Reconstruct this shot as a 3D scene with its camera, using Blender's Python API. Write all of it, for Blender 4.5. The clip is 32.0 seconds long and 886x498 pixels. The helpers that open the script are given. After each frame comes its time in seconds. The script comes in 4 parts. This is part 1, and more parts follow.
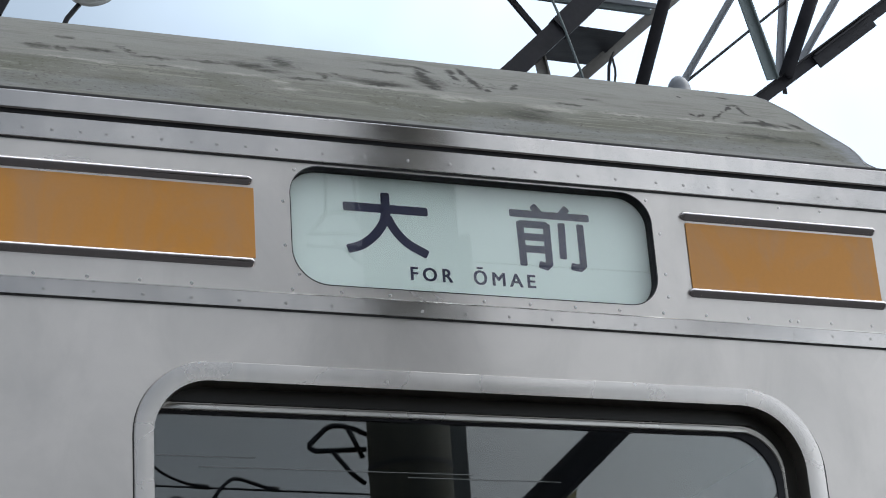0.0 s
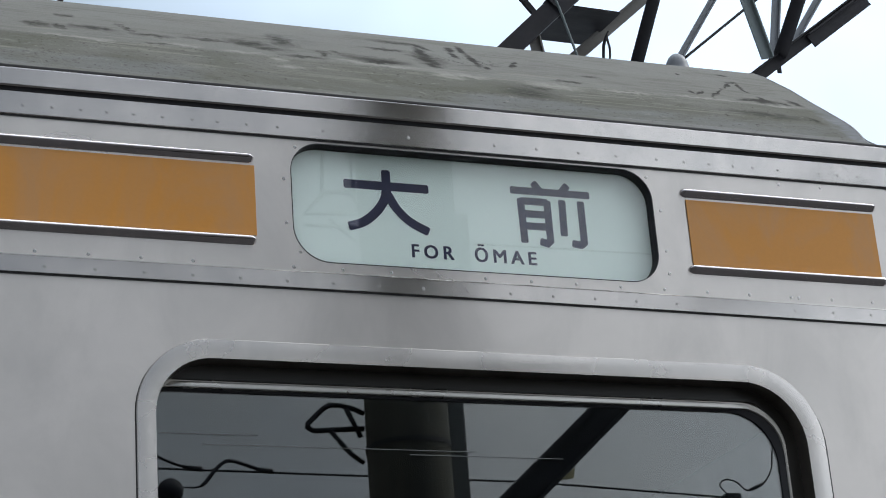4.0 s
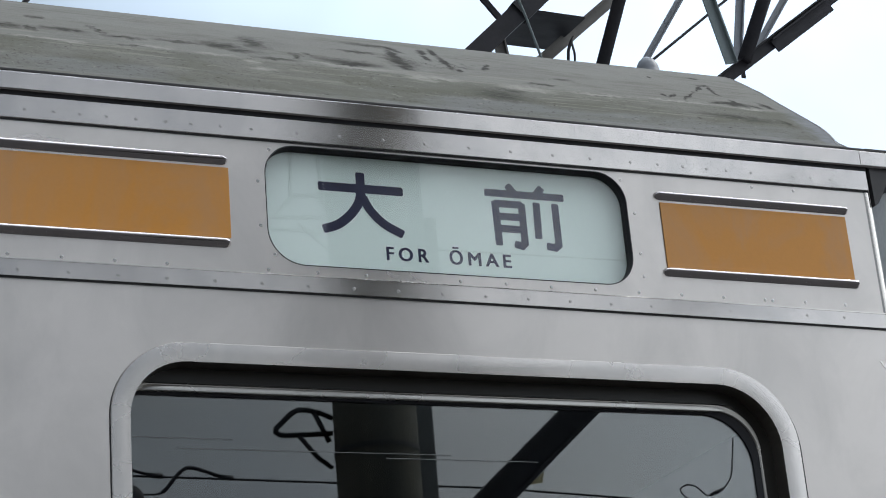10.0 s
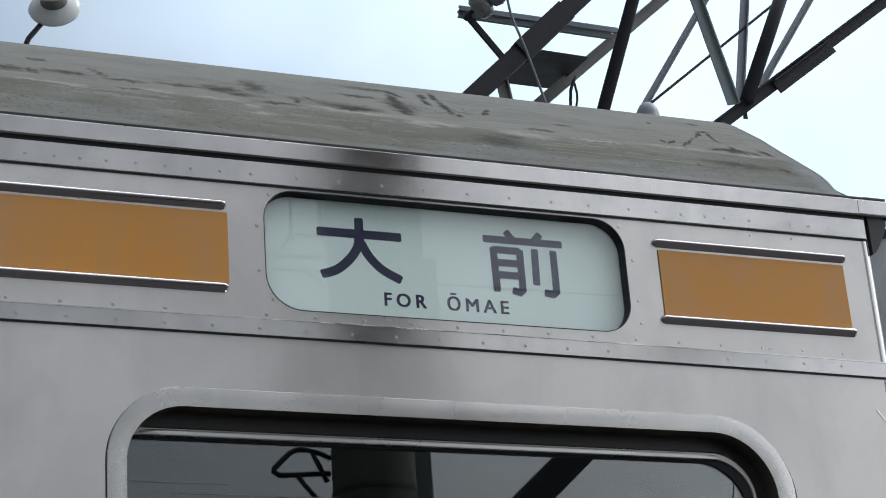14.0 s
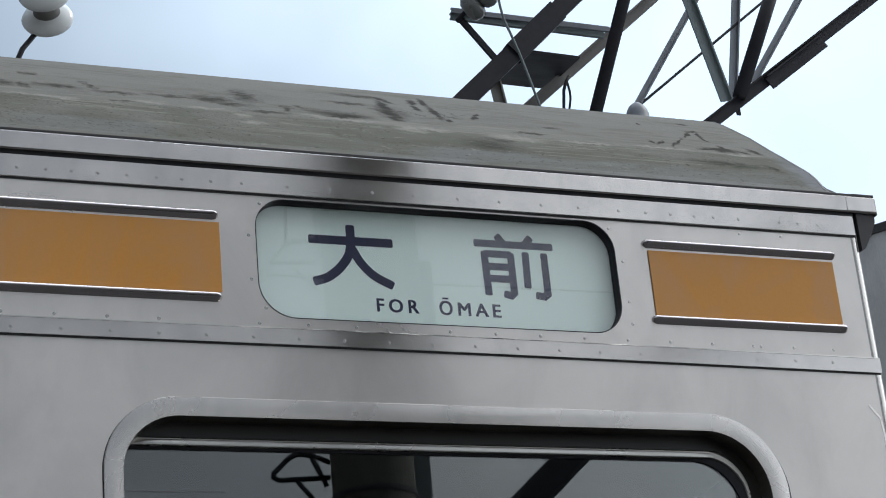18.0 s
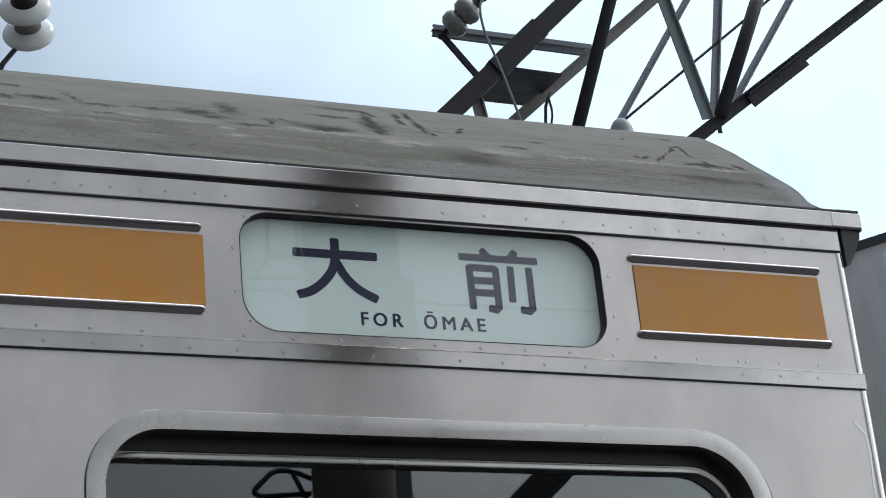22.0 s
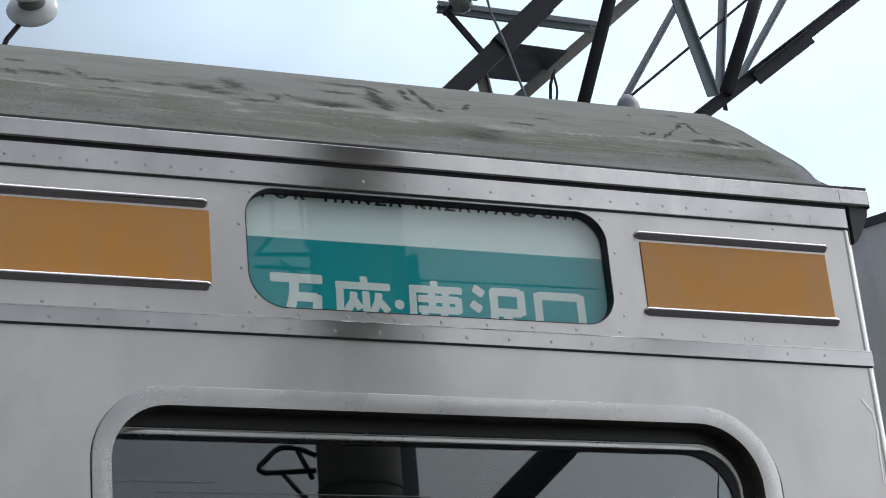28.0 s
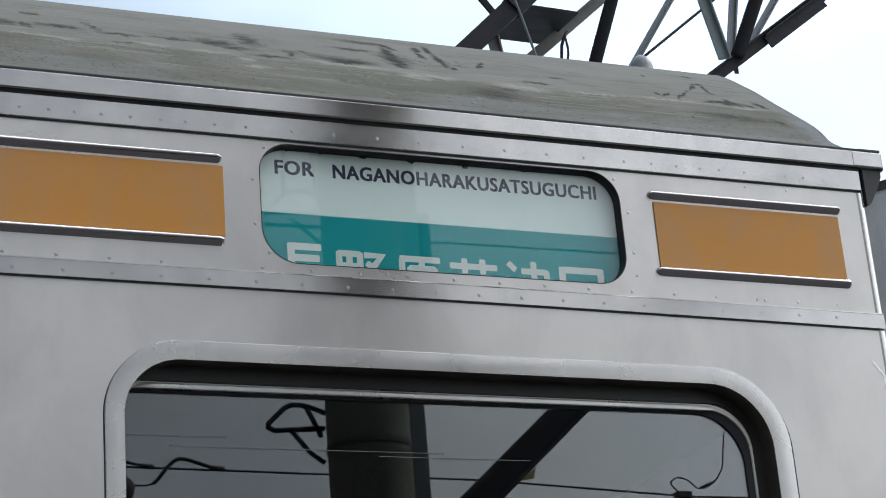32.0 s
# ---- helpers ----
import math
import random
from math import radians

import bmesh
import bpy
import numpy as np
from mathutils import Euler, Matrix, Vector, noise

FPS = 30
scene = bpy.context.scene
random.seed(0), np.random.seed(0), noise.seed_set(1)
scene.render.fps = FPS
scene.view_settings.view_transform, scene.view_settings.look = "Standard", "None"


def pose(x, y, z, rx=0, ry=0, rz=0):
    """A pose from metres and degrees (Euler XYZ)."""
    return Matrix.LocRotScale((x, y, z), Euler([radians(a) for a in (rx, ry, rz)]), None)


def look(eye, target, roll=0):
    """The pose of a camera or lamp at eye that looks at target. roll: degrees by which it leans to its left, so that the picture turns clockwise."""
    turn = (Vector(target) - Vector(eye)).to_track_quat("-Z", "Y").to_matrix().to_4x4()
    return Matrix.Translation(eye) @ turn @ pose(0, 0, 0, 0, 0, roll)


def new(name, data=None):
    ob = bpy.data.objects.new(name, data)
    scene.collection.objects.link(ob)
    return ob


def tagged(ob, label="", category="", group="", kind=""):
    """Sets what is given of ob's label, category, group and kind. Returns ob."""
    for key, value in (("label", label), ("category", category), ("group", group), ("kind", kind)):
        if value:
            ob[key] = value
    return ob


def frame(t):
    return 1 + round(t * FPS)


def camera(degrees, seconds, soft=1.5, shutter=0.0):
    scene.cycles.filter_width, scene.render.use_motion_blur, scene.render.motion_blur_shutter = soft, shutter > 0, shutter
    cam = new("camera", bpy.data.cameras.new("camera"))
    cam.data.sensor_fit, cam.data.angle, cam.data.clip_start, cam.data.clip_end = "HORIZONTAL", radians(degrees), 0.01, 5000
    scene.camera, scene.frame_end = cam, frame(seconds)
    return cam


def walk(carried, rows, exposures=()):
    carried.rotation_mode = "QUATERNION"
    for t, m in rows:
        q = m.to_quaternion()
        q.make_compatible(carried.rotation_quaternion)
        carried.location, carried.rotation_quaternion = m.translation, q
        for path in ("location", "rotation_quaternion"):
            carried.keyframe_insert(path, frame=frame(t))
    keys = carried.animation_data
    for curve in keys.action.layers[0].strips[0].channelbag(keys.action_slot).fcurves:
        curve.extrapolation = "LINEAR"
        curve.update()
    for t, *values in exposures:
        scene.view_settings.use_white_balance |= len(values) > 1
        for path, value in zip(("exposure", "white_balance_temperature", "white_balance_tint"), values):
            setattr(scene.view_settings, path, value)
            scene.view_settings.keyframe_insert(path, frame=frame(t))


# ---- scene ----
cam = camera(24.799, 32.0, soft=1.0)
walk(cam, [
    (0, pose(-0.7890, -2.8417, 1.7836, 111.812, 3.866, -19.990)),
    (0.5, pose(-0.7897, -2.8403, 1.7806, 111.782, 3.740, -20.049)),
    (1, pose(-0.7914, -2.8370, 1.7792, 111.724, 3.955, -20.250)),
    (1.5, pose(-0.7930, -2.8387, 1.7800, 111.890, 3.952, -20.555)),
    (2, pose(-0.7989, -2.8430, 1.7800, 112.140, 3.586, -20.225)),
    (2.5, pose(-0.8010, -2.8429, 1.7775, 111.860, 3.727, -19.872)),
    (3, pose(-0.7996, -2.8375, 1.7781, 111.771, 4.113, -20.277)),
    (3.5, pose(-0.8012, -2.8329, 1.7781, 111.373, 3.917, -20.259)),
    (4, pose(-0.8039, -2.8297, 1.7779, 111.304, 4.134, -20.182)),
    (4.5, pose(-0.8046, -2.8268, 1.7757, 111.254, 3.929, -19.787)),
    (6.5, pose(-0.8090, -2.8197, 1.7701, 111.294, 3.813, -19.944)),
    (7, pose(-0.8115, -2.8192, 1.7686, 111.721, 3.837, -19.654)),
    (7.5, pose(-0.8092, -2.8123, 1.7618, 112.160, 4.170, -20.196)),
    (8, pose(-0.8031, -2.8095, 1.7612, 111.998, 4.453, -21.083)),
    (8.5, pose(-0.8054, -2.8156, 1.7613, 111.652, 4.273, -21.067)),
    (9, pose(-0.8080, -2.8188, 1.7696, 111.604, 4.493, -21.062)),
    (9.5, pose(-0.8172, -2.8128, 1.7724, 111.159, 4.306, -20.530)),
    (10, pose(-0.8257, -2.8064, 1.7785, 111.409, 4.628, -21.298)),
    (10.5, pose(-0.8279, -2.8061, 1.7808, 111.832, 4.650, -21.559)),
    (11, pose(-0.8235, -2.8135, 1.7859, 111.989, 4.870, -20.852)),
    (11.5, pose(-0.8112, -2.8196, 1.7839, 112.165, 4.941, -20.617)),
    (12, pose(-0.8134, -2.8219, 1.7875, 112.050, 4.481, -20.810)),
    (12.5, pose(-0.8189, -2.8178, 1.7911, 112.237, 3.871, -21.065)),
    (13, pose(-0.8201, -2.8239, 1.7923, 112.879, 3.664, -21.051)),
    (13.5, pose(-0.8206, -2.8301, 1.7938, 112.945, 3.913, -21.127)),
    (14, pose(-0.8217, -2.8249, 1.7968, 112.302, 4.120, -21.393)),
    (14.5, pose(-0.8236, -2.8220, 1.7938, 112.097, 4.144, -21.540)),
    (16.5, pose(-0.8172, -2.8437, 1.7955, 112.461, 4.673, -21.077)),
    (17, pose(-0.8197, -2.8494, 1.8005, 112.436, 4.814, -20.639)),
    (17.5, pose(-0.8169, -2.8532, 1.7950, 112.622, 5.170, -20.807)),
    (18, pose(-0.8159, -2.8553, 1.7953, 112.312, 5.136, -20.943)),
    (18.5, pose(-0.8076, -2.8555, 1.7960, 112.926, 5.582, -21.248)),
    (19, pose(-0.8075, -2.8518, 1.7958, 112.636, 5.359, -21.158)),
    (19.5, pose(-0.8069, -2.8469, 1.7927, 112.427, 5.652, -21.140)),
    (20, pose(-0.8157, -2.8402, 1.7904, 111.964, 5.395, -21.090)),
    (20.5, pose(-0.8199, -2.8322, 1.7932, 112.092, 5.030, -21.242)),
    (21, pose(-0.8207, -2.8341, 1.7942, 112.443, 4.985, -21.563)),
    (21.5, pose(-0.8229, -2.8361, 1.7930, 112.929, 4.979, -21.571)),
    (22, pose(-0.8202, -2.8360, 1.7929, 112.803, 5.184, -21.594)),
    (22.5, pose(-0.8177, -2.8288, 1.7913, 112.439, 5.450, -21.287)),
    (23, pose(-0.8092, -2.8297, 1.7937, 112.769, 5.489, -22.306)),
    (23.5, pose(-0.8091, -2.8283, 1.7928, 112.946, 5.563, -22.064)),
    (24, pose(-0.8172, -2.8305, 1.7924, 112.877, 5.402, -21.916)),
    (24.5, pose(-0.8273, -2.8312, 1.7942, 112.788, 5.218, -21.720)),
    (25, pose(-0.8274, -2.8318, 1.7970, 112.859, 5.430, -21.739)),
    (25.5, pose(-0.8321, -2.8299, 1.7946, 112.331, 5.211, -21.910)),
    (27.5, pose(-0.8233, -2.8228, 1.7946, 112.338, 5.137, -21.713)),
    (28, pose(-0.8217, -2.8229, 1.7958, 112.172, 5.061, -21.563)),
    (28.5, pose(-0.8211, -2.8230, 1.7937, 112.486, 5.155, -21.517)),
    (29, pose(-0.8199, -2.8236, 1.7960, 112.393, 5.169, -21.191)),
    (29.5, pose(-0.8173, -2.8189, 1.7911, 111.678, 5.221, -21.241)),
    (30, pose(-0.8147, -2.8097, 1.7898, 111.280, 4.942, -21.375)),
    (30.5, pose(-0.8122, -2.8003, 1.7914, 111.003, 4.880, -21.346)),
    (31, pose(-0.8151, -2.8077, 1.7891, 111.270, 4.776, -21.137)),
    (31.5, pose(-0.8228, -2.8069, 1.7900, 110.963, 4.417, -21.205)),
    (32, pose(-0.8324, -2.8161, 1.7888, 111.112, 4.469, -21.616)),
], exposures=[(0.0, 0.20), (2.0, 0.15), (3.0, 0.11), (4.5, 0.11), (7.0, 0.20), (8.0, 0.19), (12.0, 0.08), (17.0, 0.0), (25.0, -0.02), (28.0, 0.02), (30.0, 0.08), (31.0, 0.14), (32.0, 0.17)])

# ---- world and sun ----
SUN_EL, SUN_AZ = radians(47), radians(87)
world = bpy.data.worlds.new("sky")
scene.world = world
world.use_nodes = True
wn, wl = world.node_tree.nodes, world.node_tree.links
wn.clear()
sky = wn.new("ShaderNodeTexSky")
sky.sky_type, sky.sun_disc = "NISHITA", False
sky.sun_elevation, sky.sun_rotation = SUN_EL, SUN_AZ
sky.dust_density, sky.ozone_density = 3.0, 1.0
coord = wn.new("ShaderNodeTexCoord")
cloud = wn.new("ShaderNodeTexNoise")
cloud.inputs["Scale"].default_value, cloud.inputs["Detail"].default_value = 2.2, 5.0
cloud.inputs["Roughness"].default_value = 0.55
ramp = wn.new("ShaderNodeMapRange")
ramp.inputs["From Min"].default_value, ramp.inputs["From Max"].default_value = 0.36, 0.62
ramp.inputs["To Min"].default_value, ramp.inputs["To Max"].default_value = 0.60, 1.0
cmix = wn.new("ShaderNodeMix")
cmix.data_type = "RGBA"
back = wn.new("ShaderNodeBackground")
back.inputs["Strength"].default_value = 0.138
wout = wn.new("ShaderNodeOutputWorld")
# thin cloud glows towards the sun, and is bluer over the yard beyond the train
toward = wn.new("ShaderNodeVectorMath")
toward.operation = "DOT_PRODUCT"
toward.inputs[1].default_value = (math.sin(SUN_AZ) * math.cos(SUN_EL), math.cos(SUN_AZ) * math.cos(SUN_EL), math.sin(SUN_EL))
glow = wn.new("ShaderNodeMapRange")
glow.interpolation_type = "SMOOTHSTEP"
glow.inputs["From Min"].default_value, glow.inputs["From Max"].default_value = 0.31, 0.85
glow.inputs["To Min"].default_value, glow.inputs["To Max"].default_value = 0.32, 1.66
tone = wn.new("ShaderNodeVectorMath")
tone.operation = "SCALE"
veil, side = wn.new("ShaderNodeMix"), wn.new("ShaderNodeMapRange")
veil.data_type = "RGBA"
veil.inputs["A"].default_value, veil.inputs["B"].default_value = (6.83, 7.4, 7.88, 1), (5.42, 6.65, 8.0, 1)
side.interpolation_type = "SMOOTHSTEP"
side.inputs["From Min"].default_value, side.inputs["From Max"].default_value = -0.3, 0.8
wl.new(coord.outputs["Generated"], toward.inputs[0])
wl.new(toward.outputs["Value"], glow.inputs["Value"])
# paler towards the horizon
split = wn.new("ShaderNodeSeparateXYZ")
haze = wn.new("ShaderNodeMapRange")
haze.interpolation_type = "SMOOTHSTEP"
haze.inputs["From Min"].default_value, haze.inputs["From Max"].default_value = 0.06, 0.30
haze.inputs["To Min"].default_value, haze.inputs["To Max"].default_value = 2.0, 1.0
lift = wn.new("ShaderNodeMath")
lift.operation = "MULTIPLY"
wl.new(coord.outputs["Generated"], split.inputs["Vector"])
wl.new(split.outputs["Z"], haze.inputs["Value"])
wl.new(split.outputs["Y"], side.inputs["Value"])
wl.new(side.outputs["Result"], veil.inputs["Factor"])
wl.new(veil.outputs["Result"], tone.inputs[0])
# the veil is brightest overhead and uneven
crown, uneven = wn.new("ShaderNodeMapRange"), wn.new("ShaderNodeTexNoise")
crown.interpolation_type = "SMOOTHSTEP"
crown.inputs["From Min"].default_value, crown.inputs["From Max"].default_value = 0.50, 0.95
crown.inputs["To Min"].default_value, crown.inputs["To Max"].default_value = 1.0, 2.0
uneven.inputs["Scale"].default_value, uneven.inputs["Detail"].default_value = 4.5, 4.0
banks, above, broken = wn.new("ShaderNodeMapRange"), wn.new("ShaderNodeMath"), wn.new("ShaderNodeMath")
banks.inputs["From Min"].default_value, banks.inputs["From Max"].default_value = 0.3, 0.7
banks.inputs["To Min"].default_value, banks.inputs["To Max"].default_value = 0.86, 1.14
above.operation = broken.operation = "MULTIPLY"
wl.new(split.outputs["Z"], crown.inputs["Value"])
wl.new(coord.outputs["Generated"], uneven.inputs["Vector"])
wl.new(uneven.outputs["Fac"], banks.inputs["Value"])
wl.new(glow.outputs["Result"], above.inputs[0])
wl.new(crown.outputs["Result"], above.inputs[1])
wl.new(above.outputs[0], broken.inputs[0])
wl.new(banks.outputs["Result"], broken.inputs[1])
wl.new(broken.outputs[0], lift.inputs[0])
wl.new(haze.outputs["Result"], lift.inputs[1])
wl.new(lift.outputs[0], tone.inputs["Scale"])
wl.new(tone.outputs["Vector"], cmix.inputs["B"])
wl.new(coord.outputs["Generated"], cloud.inputs["Vector"])
wl.new(cloud.outputs["Fac"], ramp.inputs["Value"])
wl.new(ramp.outputs["Result"], cmix.inputs["Factor"])
wl.new(sky.outputs["Color"], cmix.inputs["A"])
wl.new(cmix.outputs["Result"], back.inputs["Color"])
wl.new(back.outputs["Background"], wout.inputs["Surface"])
sun_data = bpy.data.lights.new("sun", "SUN")
sun_data.energy, sun_data.angle, sun_data.color = 1.0, radians(14), (1.0, 0.96, 0.9)
sun = new("sun", sun_data)
sun_dir = Vector((math.sin(SUN_AZ) * math.cos(SUN_EL), math.cos(SUN_AZ) * math.cos(SUN_EL), math.sin(SUN_EL)))
sun.matrix_world = look(sun_dir * 40, (0, 0, 0))


# ---- materials ----
def mat(name, color, rough=0.5, metal=0.0, var=0.08, scale=8.0, stretch=(1, 1, 1), bump=0.0, fine=120.0, rvar=0.06, spec=0.5, speckle=0.0, aniso=0.0):
    """A surface with variation at two sizes, in metres of the object's space."""
    m = bpy.data.materials.new(name)
    m.use_nodes = True
    n, l = m.node_tree.nodes, m.node_tree.links
    b = n["Principled BSDF"]
    b.inputs["Metallic"].default_value, b.inputs["Specular IOR Level"].default_value = metal, spec
    tc, mp = n.new("ShaderNodeTexCoord"), n.new("ShaderNodeMapping")
    mp.inputs["Scale"].default_value = stretch
    l.new(tc.outputs["Object"], mp.inputs["Vector"])
    big, small = n.new("ShaderNodeTexNoise"), n.new("ShaderNodeTexNoise")
    big.inputs["Scale"].default_value, small.inputs["Scale"].default_value = scale, fine
    big.inputs["Detail"].default_value, small.inputs["Detail"].default_value = 5, 3
    both = n.new("ShaderNodeMath")
    both.operation = "ADD"
    for t in (big, small):
        l.new(mp.outputs["Vector"], t.inputs["Vector"])
    l.new(big.outputs["Fac"], both.inputs[0])
    half = n.new("ShaderNodeMath")
    half.operation = "MULTIPLY"
    half.inputs[1].default_value = 0.5 + speckle
    l.new(small.outputs["Fac"], half.inputs[0])
    l.new(half.outputs[0], both.inputs[1])
    mr = n.new("ShaderNodeMapRange")
    mr.inputs["From Min"].default_value, mr.inputs["From Max"].default_value = 0.35, 1.15
    mr.inputs["To Min"].default_value, mr.inputs["To Max"].default_value = 1 - var, 1 + var
    l.new(both.outputs[0], mr.inputs["Value"])
    vm = n.new("ShaderNodeVectorMath")
    vm.operation = "SCALE"
    vm.inputs[0].default_value = color
    l.new(mr.outputs["Result"], vm.inputs["Scale"])
    l.new(vm.outputs["Vector"], b.inputs["Base Color"])
    rr = n.new("ShaderNodeMapRange")
    rr.inputs["From Min"].default_value, rr.inputs["From Max"].default_value = 0.3, 0.7
    rr.inputs["To Min"].default_value, rr.inputs["To Max"].default_value = max(0.02, rough - rvar), rough + rvar
    l.new(big.outputs["Fac"], rr.inputs["Value"])
    l.new(rr.outputs["Result"], b.inputs["Roughness"])
    if aniso:
        tg = n.new("ShaderNodeCombineXYZ")
        tg.inputs["Z"].default_value = 1.0
        b.inputs["Anisotropic"].default_value = aniso
        l.new(tg.outputs["Vector"], b.inputs["Tangent"])
    if bump:
        bp = n.new("ShaderNodeBump")
        bp.inputs["Strength"].default_value, bp.inputs["Distance"].default_value = bump, 0.002
        l.new(small.outputs["Fac"], bp.inputs["Height"])
        l.new(bp.outputs["Normal"], b.inputs["Normal"])
    return m


def blotchy(m, color, most, scale):
    """Faded and stained patches with soft outlines over a surface, drawn out downwards."""
    n, l = m.node_tree.nodes, m.node_tree.links
    b = n["Principled BSDF"]
    last = b.inputs["Base Color"].links[0].from_socket
    mp, nz, mr, mx = n.new("ShaderNodeMapping"), n.new("ShaderNodeTexNoise"), n.new("ShaderNodeMapRange"), n.new("ShaderNodeMix")
    mp.inputs["Scale"].default_value, mp.inputs["Location"].default_value = (scale, scale, scale * 0.55), (scale, 2.0, 5.0)
    nz.inputs["Scale"].default_value, nz.inputs["Detail"].default_value, nz.inputs["Roughness"].default_value = 1.0, 6, 0.6
    nz.inputs["Distortion"].default_value = 0.6
    mr.inputs["From Min"].default_value, mr.inputs["From Max"].default_value = 0.42, 0.78
    mr.inputs["To Max"].default_value = most
    mx.data_type = "RGBA"
    mx.inputs["B"].default_value = (*color, 1)
    l.new(n["Texture Coordinate"].outputs["Object"], mp.inputs["Vector"])
    l.new(mp.outputs["Vector"], nz.inputs["Vector"])
    l.new(nz.outputs["Fac"], mr.inputs["Value"])
    l.new(mr.outputs["Result"], mx.inputs["Factor"])
    l.new(last, mx.inputs["A"])
    l.new(mx.outputs["Result"], b.inputs["Base Color"])
    return m


# stains of the roof: place along the car, height, half length, half height, lean
ROOF_DARK = ((-0.229, 3.486, 0.018, 0.010, 0), (-0.285, 3.430, 0.030, 0.014, 0), (-0.249, 3.429, 0.010, 0.016, 0), (-0.190, 3.436, 0.055, 0.011, 2), (-0.131, 3.453, 0.008, 0.024, -30), (-0.09, 3.428, 0.045, 0.008, 2),
             (-0.08, 3.390, 0.030, 0.005, 0), (0.014, 3.433, 0.050, 0.009, 2), (0.086, 3.437, 0.050, 0.020, 4), (0.156, 3.468, 0.026, 0.038, 0), (0.115, 3.421, 0.048, 0.013, 2), (0.170, 3.397, 0.050, 0.008, 2), (0.220, 3.418, 0.012, 0.020, 0), (0.250, 3.436, 0.010, 0.008, 0),
             (0.312, 3.418, 0.078, 0.017, 2), (0.360, 3.478, 0.050, 0.009, 0), (0.405, 3.528, 0.060, 0.012, 0))
ROOF_LOW = ((0.430, 3.450, 0.034, 0.036, 15), (0.752, 3.441, 0.028, 0.006, 0), (0.690, 3.402, 0.035, 0.006, 0), (0.568, 3.330, 0.060, 0.028, 0), (1.055, 3.335, 0.100, 0.014, 2), (0.599, 3.357, 0.026, 0.012, -5), (1.150, 3.331, 0.020, 0.009, 50))
# crisp scrapes where the coating has worn through
ROOF_HOOK = ((0.535, 3.522, 0.032, 0.0085, 104), (0.530, 3.467, 0.042, 0.0090, 94), (0.509, 3.517, 0.024, 0.010, 114), (0.501, 3.483, 0.016, 0.008, 84), (0.451, 3.516, 0.024, 0.009, 51), (0.433, 3.481, 0.038, 0.013, 103), (0.429, 3.437, 0.026, 0.014, 50),
             (0.427, 3.416, 0.016, 0.012, 21), (0.332, 3.412, 0.045, 0.009, -2), (0.606, 3.458, 0.017, 0.006, -46), (0.616, 3.474, 0.012, 0.005, -46), (0.540, 3.433, 0.011, 0.007, 103), (0.313, 3.406, 0.030, 0.007, -10))
ROOF_CURL = ((0.951, 3.414, 0.009, 0.006, 81), (0.969, 3.415, 0.021, 0.004, -37), (1.012, 3.422, 0.047, 0.0036, -43), (1.065, 3.470, 0.029, 0.0042, -41), (1.091, 3.490, 0.018, 0.0045, -14), (1.094, 3.470, 0.026, 0.0055, 112), (1.091, 3.448, 0.009, 0.006, 60),
             (1.061, 3.401, 0.026, 0.006, -17), (1.094, 3.402, 0.042, 0.013, 4), (1.103, 3.413, 0.014, 0.009, 70), (1.137, 3.398, 0.015, 0.007, 10), (1.169, 3.406, 0.020, 0.010, 55), (1.107, 3.537, 0.015, 0.006, 0), (0.989, 3.513, 0.006, 0.005, 113))
ROOF_PALE = ((-0.190, 3.382, 0.032, 0.007, 0), (-0.235, 3.386, 0.055, 0.005, 0), (-0.040, 3.394, 0.030, 0.006, 0), (0.057, 3.389, 0.045, 0.006, 0), (0.120, 3.374, 0.025, 0.011, 2), (0.128, 3.343, 0.025, 0.010, 2), (0.322, 3.392, 0.065, 0.006, 0), (0.437, 3.374, 0.034, 0.016, 0), (0.480, 3.382, 0.045, 0.010, 2),
             (0.640, 3.374, 0.065, 0.014, 3), (0.787, 3.380, 0.080, 0.005, 0), (0.960, 3.388, 0.090, 0.005, 0), (1.110, 3.384, 0.06, 0.005, 0), (0.27, 3.40, 0.03, 0.006, 0))


